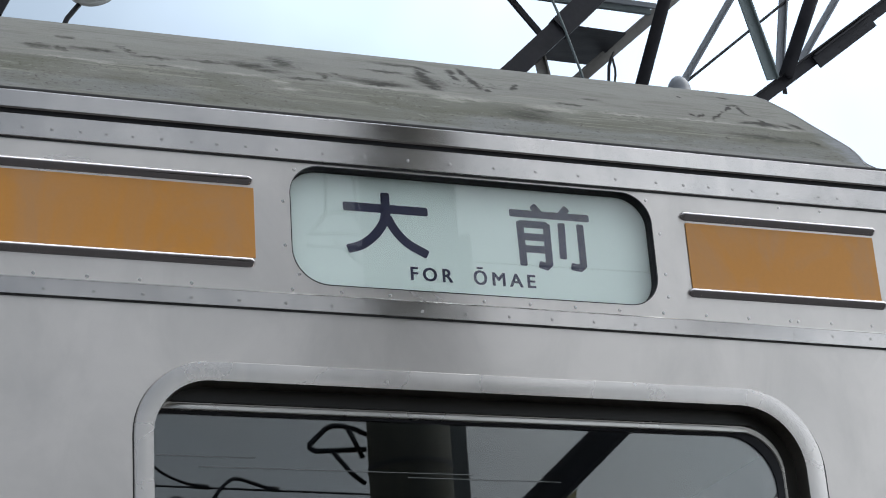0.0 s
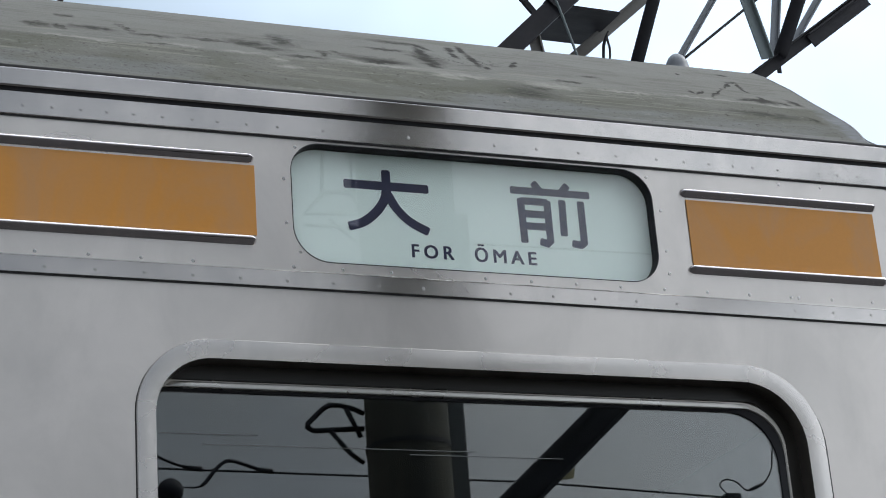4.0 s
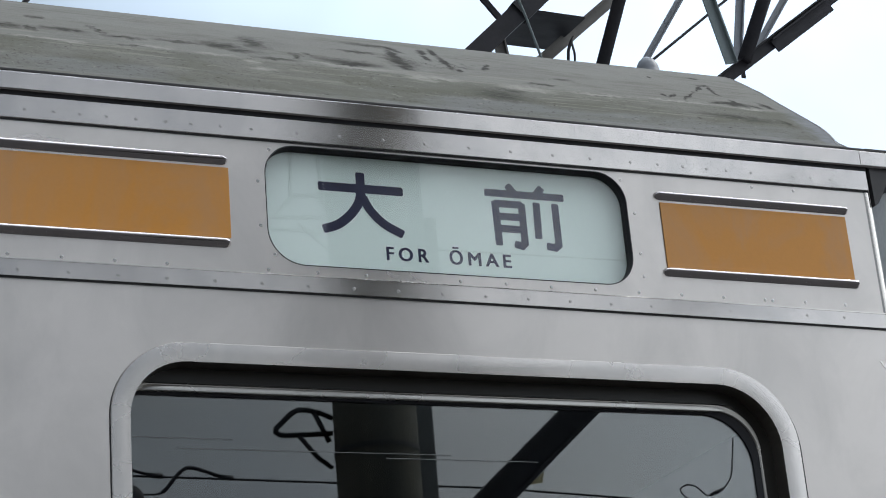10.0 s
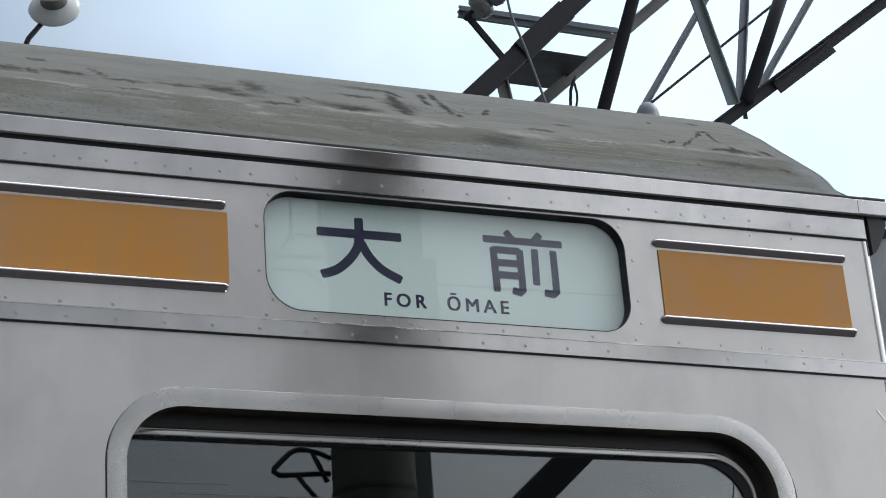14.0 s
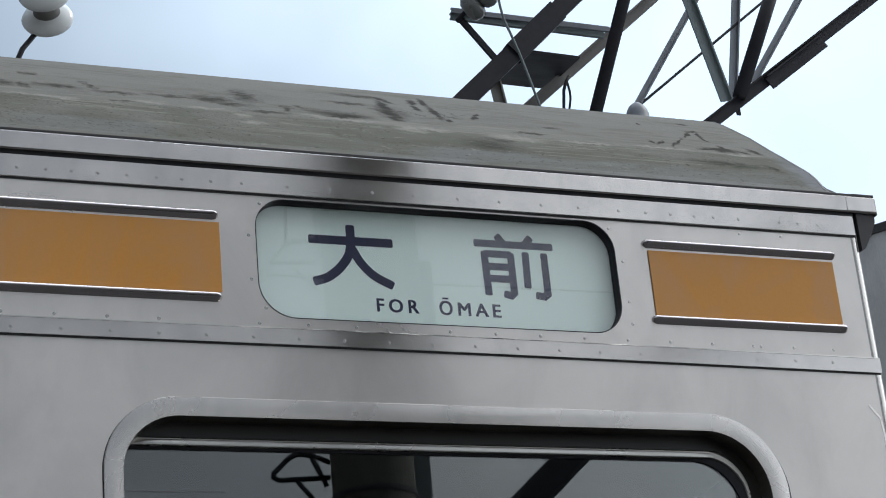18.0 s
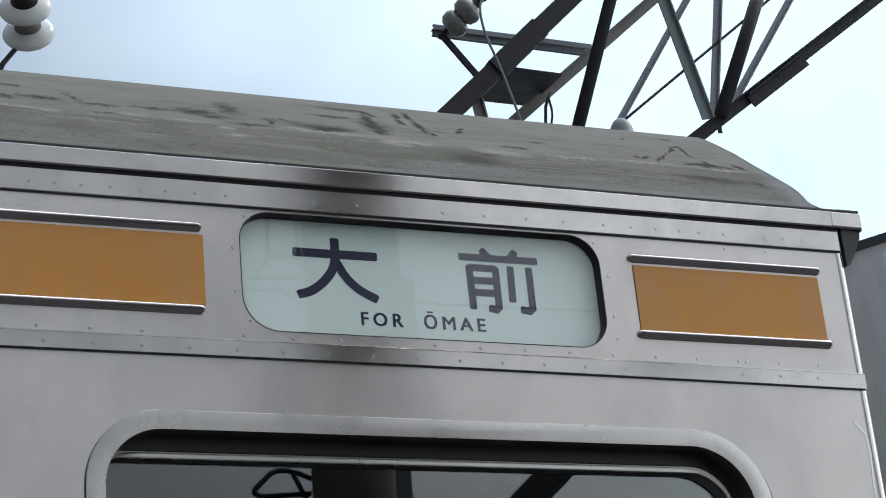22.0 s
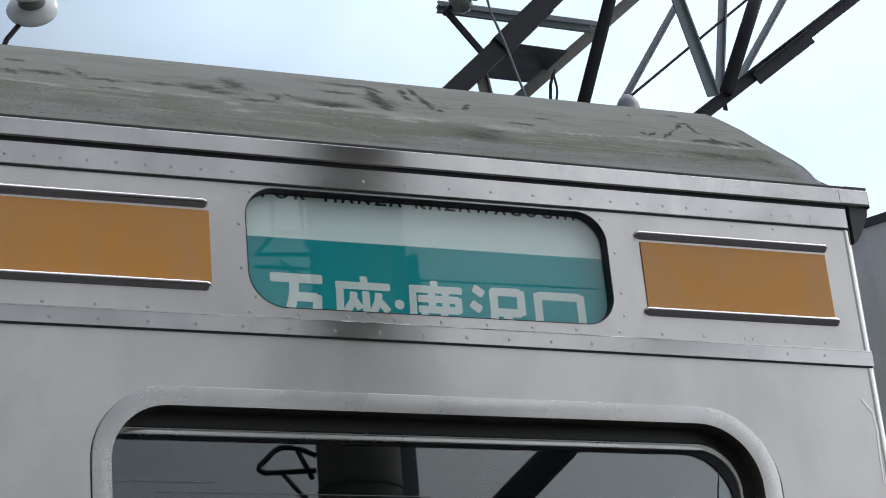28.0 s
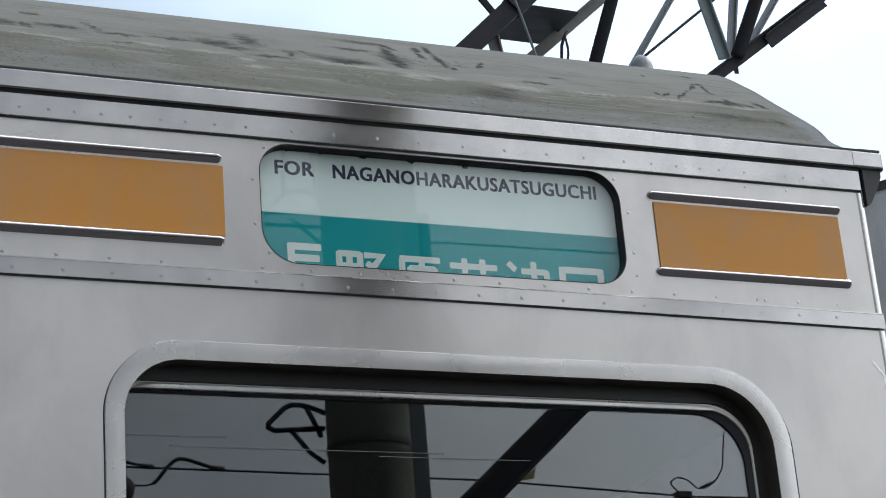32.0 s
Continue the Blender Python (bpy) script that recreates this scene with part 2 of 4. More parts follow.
def roof_material():
    """Grey roof coating: long dark and pale smears along the car, a lichen tinge lower down, grit and hair cracks."""
    m = mat("roof_coating", (0.127, 0.122, 0.112), rough=0.8, var=0.26, scale=9, stretch=(0.9, 1, 1), bump=0.28, fine=260, spec=0.06, speckle=0.5)
    n, l = m.node_tree.nodes, m.node_tree.links
    b = n["Principled BSDF"]
    last = b.inputs["Base Color"].links[0].from_socket
    tc = n["Texture Coordinate"]
    height = n.new("ShaderNodeSeparateXYZ")
    l.new(tc.outputs["Object"], height.inputs["Vector"])
    layers = (
        # noise stretch, threshold, colour, amount, z low, z high, seed, patchiness
        (1.0, (2.0, 5.0, 5.0), 0.28, 0.55, (0.086, 0.086, 0.067), 0.90, 3.10, 3.382, 1.0, 0.0),
        (1.0, (3.0, 6.0, 6.0), 0.44, 0.60, (0.142, 0.142, 0.142), 0.75, 3.10, 3.31, 21.0, 0.0),
        (1.0, (4.0, 9.0, 9.0), 0.35, 0.60, (0.155, 0.152, 0.139), 0.85, 3.388, 3.70, 13.0, 0.0),
        (1.0, (7.0, 70.0, 70.0), 0.46, 0.62, (0.090, 0.085, 0.070), 0.50, 3.39, 3.60, 4.0, 0.48),
        (1.0, (4.0, 60.0, 60.0), 0.50, 0.62, (0.215, 0.205, 0.180), 0.50, 3.30, 3.42, 9.0, 0.48),
        (1.0, (130.0, 130.0, 130.0), 0.57, 0.66, (0.038, 0.035, 0.029), 0.85, 3.10, 3.39, 2.0, 0.44),
        (1.0, (60.0, 60.0, 60.0), 0.60, 0.68, (0.22, 0.21, 0.19), 0.6, 3.10, 3.40, 17.0, 0.46),
    )
    for sc, st, lo, hi, col, most, z0, z1, seed, patchy in layers:
        mp, nz, mr, mx = n.new("ShaderNodeMapping"), n.new("ShaderNodeTexNoise"), n.new("ShaderNodeMapRange"), n.new("ShaderNodeMix")
        mp.inputs["Scale"].default_value, mp.inputs["Location"].default_value = st, (seed, seed * 1.7, 0)
        nz.inputs["Scale"].default_value, nz.inputs["Detail"].default_value, nz.inputs["Roughness"].default_value = sc, 7, 0.66
        nz.inputs["Distortion"].default_value = 0.9
        mr.inputs["From Min"].default_value, mr.inputs["From Max"].default_value = lo, hi
        mr.inputs["To Max"].default_value = most
        l.new(tc.outputs["Object"], mp.inputs["Vector"])
        l.new(mp.outputs["Vector"], nz.inputs["Vector"])
        l.new(nz.outputs["Fac"], mr.inputs["Value"])
        factor = mr.outputs["Result"]
        for edge, way in ((z0, 1), (z1, -1)):
            zr, mul = n.new("ShaderNodeMapRange"), n.new("ShaderNodeMath")
            zr.interpolation_type = "SMOOTHSTEP"
            zr.inputs["From Min"].default_value, zr.inputs["From Max"].default_value = edge - 0.009, edge + 0.009
            zr.inputs["To Min"].default_value, zr.inputs["To Max"].default_value = (0.0, 1.0) if way > 0 else (1.0, 0.0)
            mul.operation = "MULTIPLY"
            l.new(height.outputs["Z"], zr.inputs["Value"])
            l.new(zr.outputs["Result"], mul.inputs[0])
            l.new(factor, mul.inputs[1])
            factor = mul.outputs[0]
        if patchy:
            pn, pm, mul = n.new("ShaderNodeTexNoise"), n.new("ShaderNodeMapRange"), n.new("ShaderNodeMath")
            off = n.new("ShaderNodeMapping")
            off.inputs["Location"].default_value, off.inputs["Scale"].default_value = (seed * 3.1, 0, 0), (1.0, 1.6, 1.6)
            pn.inputs["Scale"].default_value, pn.inputs["Detail"].default_value = 5.0, 3
            pm.inputs["From Min"].default_value, pm.inputs["From Max"].default_value = patchy - 0.02, patchy + 0.03
            mul.operation = "MULTIPLY"
            l.new(tc.outputs["Object"], off.inputs["Vector"])
            l.new(off.outputs["Vector"], pn.inputs["Vector"])
            l.new(pn.outputs["Fac"], pm.inputs["Value"])
            l.new(pm.outputs["Result"], mul.inputs[0])
            l.new(factor, mul.inputs[1])
            factor = mul.outputs[0]
        mx.data_type = "RGBA"
        mx.inputs["B"].default_value = (*col, 1)
        l.new(factor, mx.inputs["Factor"])
        l.new(last, mx.inputs["A"])
        last = mx.outputs["Result"]
    # single stains
    wobble, streak, fade, shift, spread, tight = (n.new(k) for k in ("ShaderNodeTexNoise", "ShaderNodeTexNoise", "ShaderNodeMapRange", "ShaderNodeVectorMath", "ShaderNodeVectorMath", "ShaderNodeVectorMath"))
    smp = n.new("ShaderNodeMapping")
    smp.inputs["Scale"].default_value = (17, 130, 130)
    wobble.inputs["Scale"].default_value, wobble.inputs["Detail"].default_value = 55, 6
    streak.inputs["Scale"].default_value, streak.inputs["Detail"].default_value = 1.0, 6
    streak.inputs["Roughness"].default_value, streak.inputs["Distortion"].default_value = 0.7, 0.6
    fade.inputs["From Min"].default_value, fade.inputs["From Max"].default_value = 0.18, 0.54
    shift.operation, spread.operation, tight.operation = "SUBTRACT", "MULTIPLY_ADD", "MULTIPLY_ADD"
    shift.inputs[1].default_value = (0.5, 0.5, 0.5)
    spread.inputs[1].default_value, tight.inputs[1].default_value = (0.060, 0, 0.026), (0.022, 0, 0.018)
    l.new(tc.outputs["Object"], wobble.inputs["Vector"])
    l.new(tc.outputs["Object"], smp.inputs["Vector"])
    l.new(smp.outputs["Vector"], streak.inputs["Vector"])
    l.new(streak.outputs["Fac"], fade.inputs["Value"])
    l.new(wobble.outputs["Color"], shift.inputs[0])
    for out in (spread, tight):
        l.new(shift.outputs["Vector"], out.inputs[0])
        l.new(tc.outputs["Object"], out.inputs[2])
    for spots, col, most, out in ((ROOF_DARK + ROOF_LOW, (0.032, 0.031, 0.024), 1.0, spread), (ROOF_PALE, (0.245, 0.236, 0.212), 0.85, spread),
                                  (((1.215, 3.31, 0.040, 0.11, 0), (1.20, 3.27, 0.03, 0.03, 0)), (0.17, 0.175, 0.195), 0.85, spread), (ROOF_HOOK + ROOF_CURL, (0.030, 0.028, 0.023), 1.5, tight)):
        total = None
        for x, z, rx, rz, lean in spots:
            at, far, edge = n.new("ShaderNodeMapping"), n.new("ShaderNodeVectorMath"), n.new("ShaderNodeMapRange")
            at.vector_type = "TEXTURE"
            at.inputs["Location"].default_value, at.inputs["Rotation"].default_value, at.inputs["Scale"].default_value = (x, 0, z), (0, radians(lean), 0), (rx, 1000, rz)
            far.operation = "LENGTH"
            edge.interpolation_type = "SMOOTHSTEP"
            edge.inputs["From Min"].default_value, edge.inputs["From Max"].default_value = 0.10, 1.30
            edge.inputs["To Min"].default_value, edge.inputs["To Max"].default_value = most, 0.0
            l.new(out.outputs["Vector"], at.inputs["Vector"])
            l.new(at.outputs["Vector"], far.inputs[0])
            l.new(far.outputs["Value"], edge.inputs["Value"])
            if total is None:
                total = edge.outputs["Result"]
            else:
                top = n.new("ShaderNodeMath")
                top.operation = "MAXIMUM"
                l.new(total, top.inputs[0])
                l.new(edge.outputs["Result"], top.inputs[1])
                total = top.outputs[0]
        mul, mx = n.new("ShaderNodeMath"), n.new("ShaderNodeMix")
        mul.operation, mx.data_type = "MULTIPLY", "RGBA"
        mx.inputs["B"].default_value = (*col, 1)
        l.new(total, mul.inputs[0])
        l.new(fade.outputs["Result"], mul.inputs[1])
        l.new(mul.outputs[0], mx.inputs["Factor"])
        l.new(last, mx.inputs["A"])
        last = mx.outputs["Result"]
    # hair cracks in a few patches
    wob, line, patch, pr, mul, mx = (n.new(k) for k in ("ShaderNodeTexNoise", "ShaderNodeMapRange", "ShaderNodeTexNoise", "ShaderNodeMapRange", "ShaderNodeMath", "ShaderNodeMix"))
    mp = n.new("ShaderNodeMapping")
    mp.inputs["Scale"].default_value = (14, 20, 20)
    wob.inputs["Scale"].default_value, wob.inputs["Detail"].default_value, wob.inputs["Distortion"].default_value = 1.0, 3, 1.5
    gap = n.new("ShaderNodeMath")
    gap.operation = "SUBTRACT"
    gap.inputs[1].default_value = 0.5
    ab = n.new("ShaderNodeMath")
    ab.operation = "ABSOLUTE"
    line.inputs["From Min"].default_value, line.inputs["From Max"].default_value = 0.004, 0.016
    line.inputs["To Min"].default_value, line.inputs["To Max"].default_value = 0.85, 0.0
    patch.inputs["Scale"].default_value = 3.0
    pr.inputs["From Min"].default_value, pr.inputs["From Max"].default_value = 0.56, 0.62
    mul.operation = "MULTIPLY"
    mx.data_type = "RGBA"
    mx.inputs["B"].default_value = (0.03, 0.028, 0.025, 1)
    l.new(tc.outputs["Object"], mp.inputs["Vector"])
    l.new(mp.outputs["Vector"], wob.inputs["Vector"])
    l.new(wob.outputs["Fac"], gap.inputs[0])
    l.new(gap.outputs[0], ab.inputs[0])
    l.new(ab.outputs[0], line.inputs["Value"])
    l.new(tc.outputs["Object"], patch.inputs["Vector"])
    l.new(patch.outputs["Fac"], pr.inputs["Value"])
    l.new(line.outputs["Result"], mul.inputs[0])
    l.new(pr.outputs["Result"], mul.inputs[1])
    l.new(mul.outputs[0], mx.inputs["Factor"])
    l.new(last, mx.inputs["A"])
    l.new(mx.outputs["Result"], b.inputs["Base Color"])
    return m


def glass_material(name, tint, rough=0.0, ior=1.5):
    m = bpy.data.materials.new(name)
    m.use_nodes = True
    b = m.node_tree.nodes["Principled BSDF"]
    b.inputs["Base Color"].default_value = (*tint, 1)
    b.inputs["Transmission Weight"].default_value, b.inputs["Roughness"].default_value, b.inputs["IOR"].default_value = 1.0, rough, ior
    return m


STEEL = blotchy(mat("brushed_steel", (0.553, 0.520, 0.500), rough=0.31, metal=1, var=0.04, scale=4, stretch=(0.6, 1, 1), bump=0.015, fine=45, rvar=0.05, aniso=0.9), (0.378, 0.364, 0.352), 0.58, 7.0)
POLISHED = blotchy(mat("polished_steel_strip", (0.588, 0.555, 0.538), rough=0.18, metal=1, var=0.05, scale=9, stretch=(0.5, 1, 1), bump=0.022, fine=60, rvar=0.06, aniso=0.75), (0.335, 0.338, 0.345), 0.5, 9.0)
BRIGHT = mat("bright_trim", (0.72, 0.68, 0.64), rough=0.18, metal=1, var=0.05, scale=20, fine=200)
RIVET = mat("rivet_metal", (0.42, 0.40, 0.385), rough=0.24, metal=1, var=0.15, scale=30)
TRIM = mat("worn_round_trim", (0.64, 0.60, 0.605), rough=0.12, metal=1, var=0.10, scale=12, fine=160, rvar=0.08)
FRAME = blotchy(mat("window_frame_metal", (0.620, 0.585, 0.565), rough=0.27, metal=1, var=0.05, scale=6, bump=0.020, fine=55), (0.39, 0.40, 0.405), 0.4, 9.0)
SASH = mat("sash_metal", (0.30, 0.285, 0.265), rough=0.30, metal=1, var=0.06, scale=10, fine=200)
SCRATCH = mat("glass_scratch", (0.19, 0.195, 0.20), rough=0.6, var=0.6, scale=12, stretch=(0.3, 1, 1))
TAG = mat("yellowed_tag", (0.42, 0.36, 0.18), rough=0.6, var=0.1)
RAIL = mat("sash_rail_metal", (0.37, 0.36, 0.345), rough=0.30, metal=1, var=0.10, scale=10, fine=200)
BRONZE = mat("dark_bronze_metal", (0.40, 0.37, 0.33), rough=0.34, metal=1, var=0.12, scale=10, fine=200)
REVEAL = mat("reveal_bronze", (0.014, 0.012, 0.010), rough=0.34, metal=0.0, var=0.08, scale=10, fine=200, spec=0.35)
RUBBER = mat("black_rubber", (0.012, 0.012, 0.016), rough=0.55, var=0.2, scale=20)
ORANGE = blotchy(mat("orange_band", (0.62, 0.265, 0.043), rough=0.42, var=0.06, scale=4, bump=0.02, fine=180, spec=0.4), (0.46, 0.265, 0.14), 0.8, 8.0)
ROOF = roof_material()
ROOF_RIM = mat("grey_roof_rim", (0.15, 0.148, 0.15), rough=0.7, var=0.7, scale=7, bump=0.3, fine=120)
DARKGAP = mat("dark_metal", (0.03, 0.028, 0.03), rough=0.6, var=0.2)
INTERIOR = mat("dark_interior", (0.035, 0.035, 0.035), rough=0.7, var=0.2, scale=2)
UNDER = mat("underframe_grey", (0.06, 0.06, 0.06), rough=0.7, var=0.2)
FILM_WHITE = mat("white_film", (0.85, 0.965, 0.915), rough=0.5, var=0.03, scale=3, spec=0.12)
FILM_GREEN = mat("green_film", (0.005, 0.33, 0.34), rough=0.5, var=0.04, scale=3, spec=0.1)
INK = mat("dark_ink", (0.030, 0.032, 0.075), rough=0.45, var=0.05, spec=0.3)
PALE = mat("pale_ink", (0.72, 0.80, 0.75), rough=0.45, var=0.04, spec=0.3)
GLASS = glass_material("window_glass", (0.80, 0.86, 0.85), ior=2.25)
SIGN_GLASS = glass_material("sign_glass", (1.0, 1.0, 1.0), ior=1.5)
DARK_STEEL = blotchy(mat("dark_painted_steel", (0.015, 0.0145, 0.019), rough=0.6, var=0.5, scale=12, bump=0.25, fine=50, spec=0.2), (0.027, 0.024, 0.024), 0.6, 6.0)
GREEN_STEEL = mat("grey_green_painted_steel", (0.130, 0.155, 0.160), rough=0.45, var=0.15, scale=5, bump=0.12, fine=90, spec=0.2)
PALE_STEEL = mat("pale_galvanised_steel", (0.175, 0.185, 0.205), rough=0.5, metal=0.2, var=0.22, scale=5, bump=0.1, fine=90, spec=0.2)
TAN_STEEL = mat("weathered_steel", (0.155, 0.148, 0.140), rough=0.6, var=0.25, scale=6, bump=0.15, fine=90, spec=0.2)
PORCELAIN = mat("white_porcelain", (0.52, 0.53, 0.53), rough=0.12, var=0.06, scale=10)
PORCELAIN_OLD = mat("grey_porcelain", (0.12, 0.122, 0.118), rough=0.25, var=0.25, scale=14)
WOOD = mat("weathered_pole_wood", (0.060, 0.056, 0.042), rough=0.8, var=0.85, scale=5, stretch=(6, 6, 0.5), bump=0.8, fine=30)
DUCT = mat("weathered_dark_duct", (0.034, 0.036, 0.034), rough=0.55, var=0.5, scale=6, stretch=(4, 4, 0.6), bump=0.3, fine=40)
GROUND = mat("gravel_ground", (0.072, 0.067, 0.064), rough=0.95, var=0.3, scale=1.5, bump=0.8, fine=30)
CONCRETE = mat("dark_platform_asphalt", (0.033, 0.031, 0.031), rough=0.9, var=0.2, scale=2, bump=0.4, fine=60)
COATING = blotchy(mat("grey_end_coating", (0.56, 0.565, 0.565), rough=0.45, var=0.22, scale=4, stretch=(1, 2, 0.9), bump=0.1, fine=90, speckle=0.12), (0.27, 0.28, 0.30), 0.85, 4.0)
CONDUIT = mat("pale_end_conduit", (0.55, 0.55, 0.54), rough=0.5, var=0.2, scale=9, bump=0.1, fine=80)


# ---- mesh helpers ----
def part(name, bm, material, parent=None, label="", smooth=False):
    me = bpy.data.meshes.new(name)
    bmesh.ops.recalc_face_normals(bm, faces=bm.faces[:])
    if smooth:
        for f in bm.faces:
            f.smooth = True
    bm.to_mesh(me)
    bm.free()
    me.materials.append(material)
    ob = new(name, me)
    ob.parent = parent
    if label:
        tagged(ob, label)
    return ob


def thing(name, label, category, group="", kind="", at=(0, 0, 0)):
    ob = new(name)
    ob.location = at
    return tagged(ob, label, category, group, kind)


def box(x0, x1, y0, y1, z0, z1, bevel=0.0, bm=None):
    bm2 = bmesh.new()
    bmesh.ops.create_cube(bm2, size=1)
    for v in bm2.verts:
        v.co = Vector(((x0 + x1) / 2 + v.co.x * (x1 - x0), (y0 + y1) / 2 + v.co.y * (y1 - y0), (z0 + z1) / 2 + v.co.z * (z1 - z0)))
    if bevel:
        bmesh.ops.bevel(bm2, geom=bm2.edges[:], offset=bevel, segments=2, profile=0.5, affect="EDGES")
    if bm is None:
        return bm2
    tmp = bpy.data.meshes.new("tmp")
    bm2.to_mesh(tmp)
    bm2.free()
    bm.from_mesh(tmp)
    bpy.data.meshes.remove(tmp)
    return bm


def corners(x0, x1, z0, z1, left, right, n=14, foot=0.0):
    """A rectangle's outline with rounded corners, the bends at the low-x side (and its foot) of their own radius."""
    foot = foot or left
    out = []
    for cx, cz, a0, r in ((x1 - right, z1 - right, 0, right), (x0 + left, z1 - left, 90, left), (x0 + foot, z0 + foot, 180, foot), (x1 - right, z0 + right, 270, right)):
        for k in range(n + 1):
            a = radians(a0 + 90 * k / n)
            out.append((cx + r * math.cos(a), cz + r * math.sin(a)))
    return out


def plate(outer, holes, y0, y1, bm=None):
    """A flat plate of an outline in x and z with holes, between the depths y0 and y1."""
    bm = bm or bmesh.new()
    edges = []
    for loop in (outer, *holes):
        vs = [bm.verts.new((x, y0, z)) for x, z in loop]
        edges += [bm.edges.new((vs[k], vs[(k + 1) % len(vs)])) for k in range(len(vs))]
    made = bmesh.ops.triangle_fill(bm, edges=edges, use_beauty=True, use_dissolve=False)
    faces = [g for g in made["geom"] if isinstance(g, bmesh.types.BMFace)]
    ext = bmesh.ops.extrude_face_region(bm, geom=faces)
    bmesh.ops.translate(bm, verts=[g for g in ext["geom"] if isinstance(g, bmesh.types.BMVert)], vec=(0, y1 - y0, 0))
    return bm


def ring(loops):
    """A closed band through outlines of equal count, each (points, depth), swept from one to the next."""
    bm = bmesh.new()
    rows = [[bm.verts.new((x, y, z)) for x, z in pts] for pts, y in loops]
    for a, b in zip(rows, rows[1:]):
        for k in range(len(a)):
            bm.faces.new((a[k], a[(k + 1) % len(a)], b[(k + 1) % len(a)], b[k]))
    return bm


def rod(p, q, r, n=10, bm=None, r2=None):
    bm = bm or bmesh.new()
    p, q = Vector(p), Vector(q)
    d = q - p
    m = Matrix.Translation((p + q) / 2) @ d.to_track_quat("Z", "Y").to_matrix().to_4x4()
    bmesh.ops.create_cone(bm, cap_ends=True, segments=n, radius1=r, radius2=r if r2 is None else r2, depth=d.length, matrix=m)
    return bm


def bent(points, r, n=8, bm=None):
    """A round bar swept along a row of points."""
    bm = bm or bmesh.new()
    ps = [Vector(p) for p in points]
    rows = []
    for k, p in enumerate(ps):
        d1 = (p - ps[k - 1]).normalized() if k else (ps[1] - p).normalized()
        d2 = (ps[k + 1] - p).normalized() if k + 1 < len(ps) else d1
        d = (d1 + d2).normalized()
        u = d.cross(Vector((0, 1, 0)))
        u = u.normalized() if u.length > 0.2 else d.cross(Vector((1, 0, 0))).normalized()
        v = d.cross(u)
        wide = 1 / max(0.55, d.dot(d1))
        rows.append([bm.verts.new(p + (u * math.cos(2 * math.pi * j / n) * wide + v * math.sin(2 * math.pi * j / n)) * r) for j in range(n)])
    for a, b in zip(rows, rows[1:]):
        for j in range(n):
            bm.faces.new((a[j], a[(j + 1) % n], b[(j + 1) % n], b[j]))
    bm.faces.new(rows[0])
    bm.faces.new(rows[-1])
    return bm


def curve(points, n=5):
    """Points along a smooth line through a row of points."""
    ps = [Vector(p) for p in points]
    ps = [ps[0] * 2 - ps[1]] + ps + [ps[-1] * 2 - ps[-2]]
    out = []
    for a, b, c, d in zip(ps, ps[1:], ps[2:], ps[3:]):
        for k in range(n):
            t = k / n
            out.append(0.5 * (2 * b + (c - a) * t + (2 * a - 5 * b + 4 * c - d) * t * t + (3 * b - a - 3 * c + d) * t ** 3))
    return out + [ps[-2]]


def angle_bar(p, q, w, t=0.006, lip=0):
    """A steel bar from p to q with a flat leg towards the train; lip: 1 or -1, a second leg that stands forward on that edge, 0: two that turn back."""
    p, q = Vector(p), Vector(q)
    d = (q - p).normalized()
    side = d.cross(Vector((0, 1, 0))).normalized()
    deep = Vector((0, 1, 0))
    f = (0.32 if lip else 0.5) * w
    if lip:
        prof = [(-w / 2, 0), (w / 2 - t, 0), (w / 2 - t, -f), (w / 2, -f), (w / 2, t), (-w / 2, t)]
        prof = [(a * lip, b) for a, b in prof]
    else:
        prof = [(-w / 2, 0), (w / 2, 0), (w / 2, f), (w / 2 - t, f), (w / 2 - t, t), (-w / 2 + t, t), (-w / 2 + t, f), (-w / 2, f)]
    bm = bmesh.new()
    ends = [[bm.verts.new(c + side * a + deep * b) for a, b in prof] for c in (p, q)]
    n = len(prof)
    for k in range(n):
        bm.faces.new((ends[0][k], ends[0][(k + 1) % n], ends[1][(k + 1) % n], ends[1][k]))
    bm.faces.new(ends[0])
    bm.faces.new(ends[1])
    return bm


def lathe(profile, centre, axis=(0, 0, 1), n=28):
    """A turned body: rows of radius and height along the axis from the centre."""
    bm = bmesh.new()
    m = Matrix.Translation(centre) @ Vector(axis).to_track_quat("Z", "Y").to_matrix().to_4x4()
    rows = []
    for r, h in profile:
        rows.append([bm.verts.new(m @ Vector((r * math.cos(2 * math.pi * k / n), r * math.sin(2 * math.pi * k / n), h))) for k in range(n)])
    for a, b in zip(rows, rows[1:]):
        for k in range(n):
            bm.faces.new((a[k], a[(k + 1) % n], b[(k + 1) % n], b[k]))
    bm.faces.new(rows[0])
    bm.faces.new(rows[-1])
    return bm


# ---- ground and platform ----
bm = bmesh.new()
bmesh.ops.create_grid(bm, x_segments=2, y_segments=2, size=400)
ground = part("ground", bm, GROUND)
tagged(ground, "grey gravel ground of the railway yard", "ground", kind="structure")
plat = part("platform", box(-60, 60, -9.0, -0.25, 0.002, 0.2, 0.02), CONCRETE)
tagged(plat, "low dark asphalt station platform beside the track", "platform", kind="structure")
for y in (0.92, 1.99):
    rail = part("rail", box(-60, 60, y - 0.035, y + 0.035, 0.002, 0.15, 0.008), DARK_STEEL)
    tagged(rail, "dark steel running rail on gravel", "rail", "running rails", "structure")

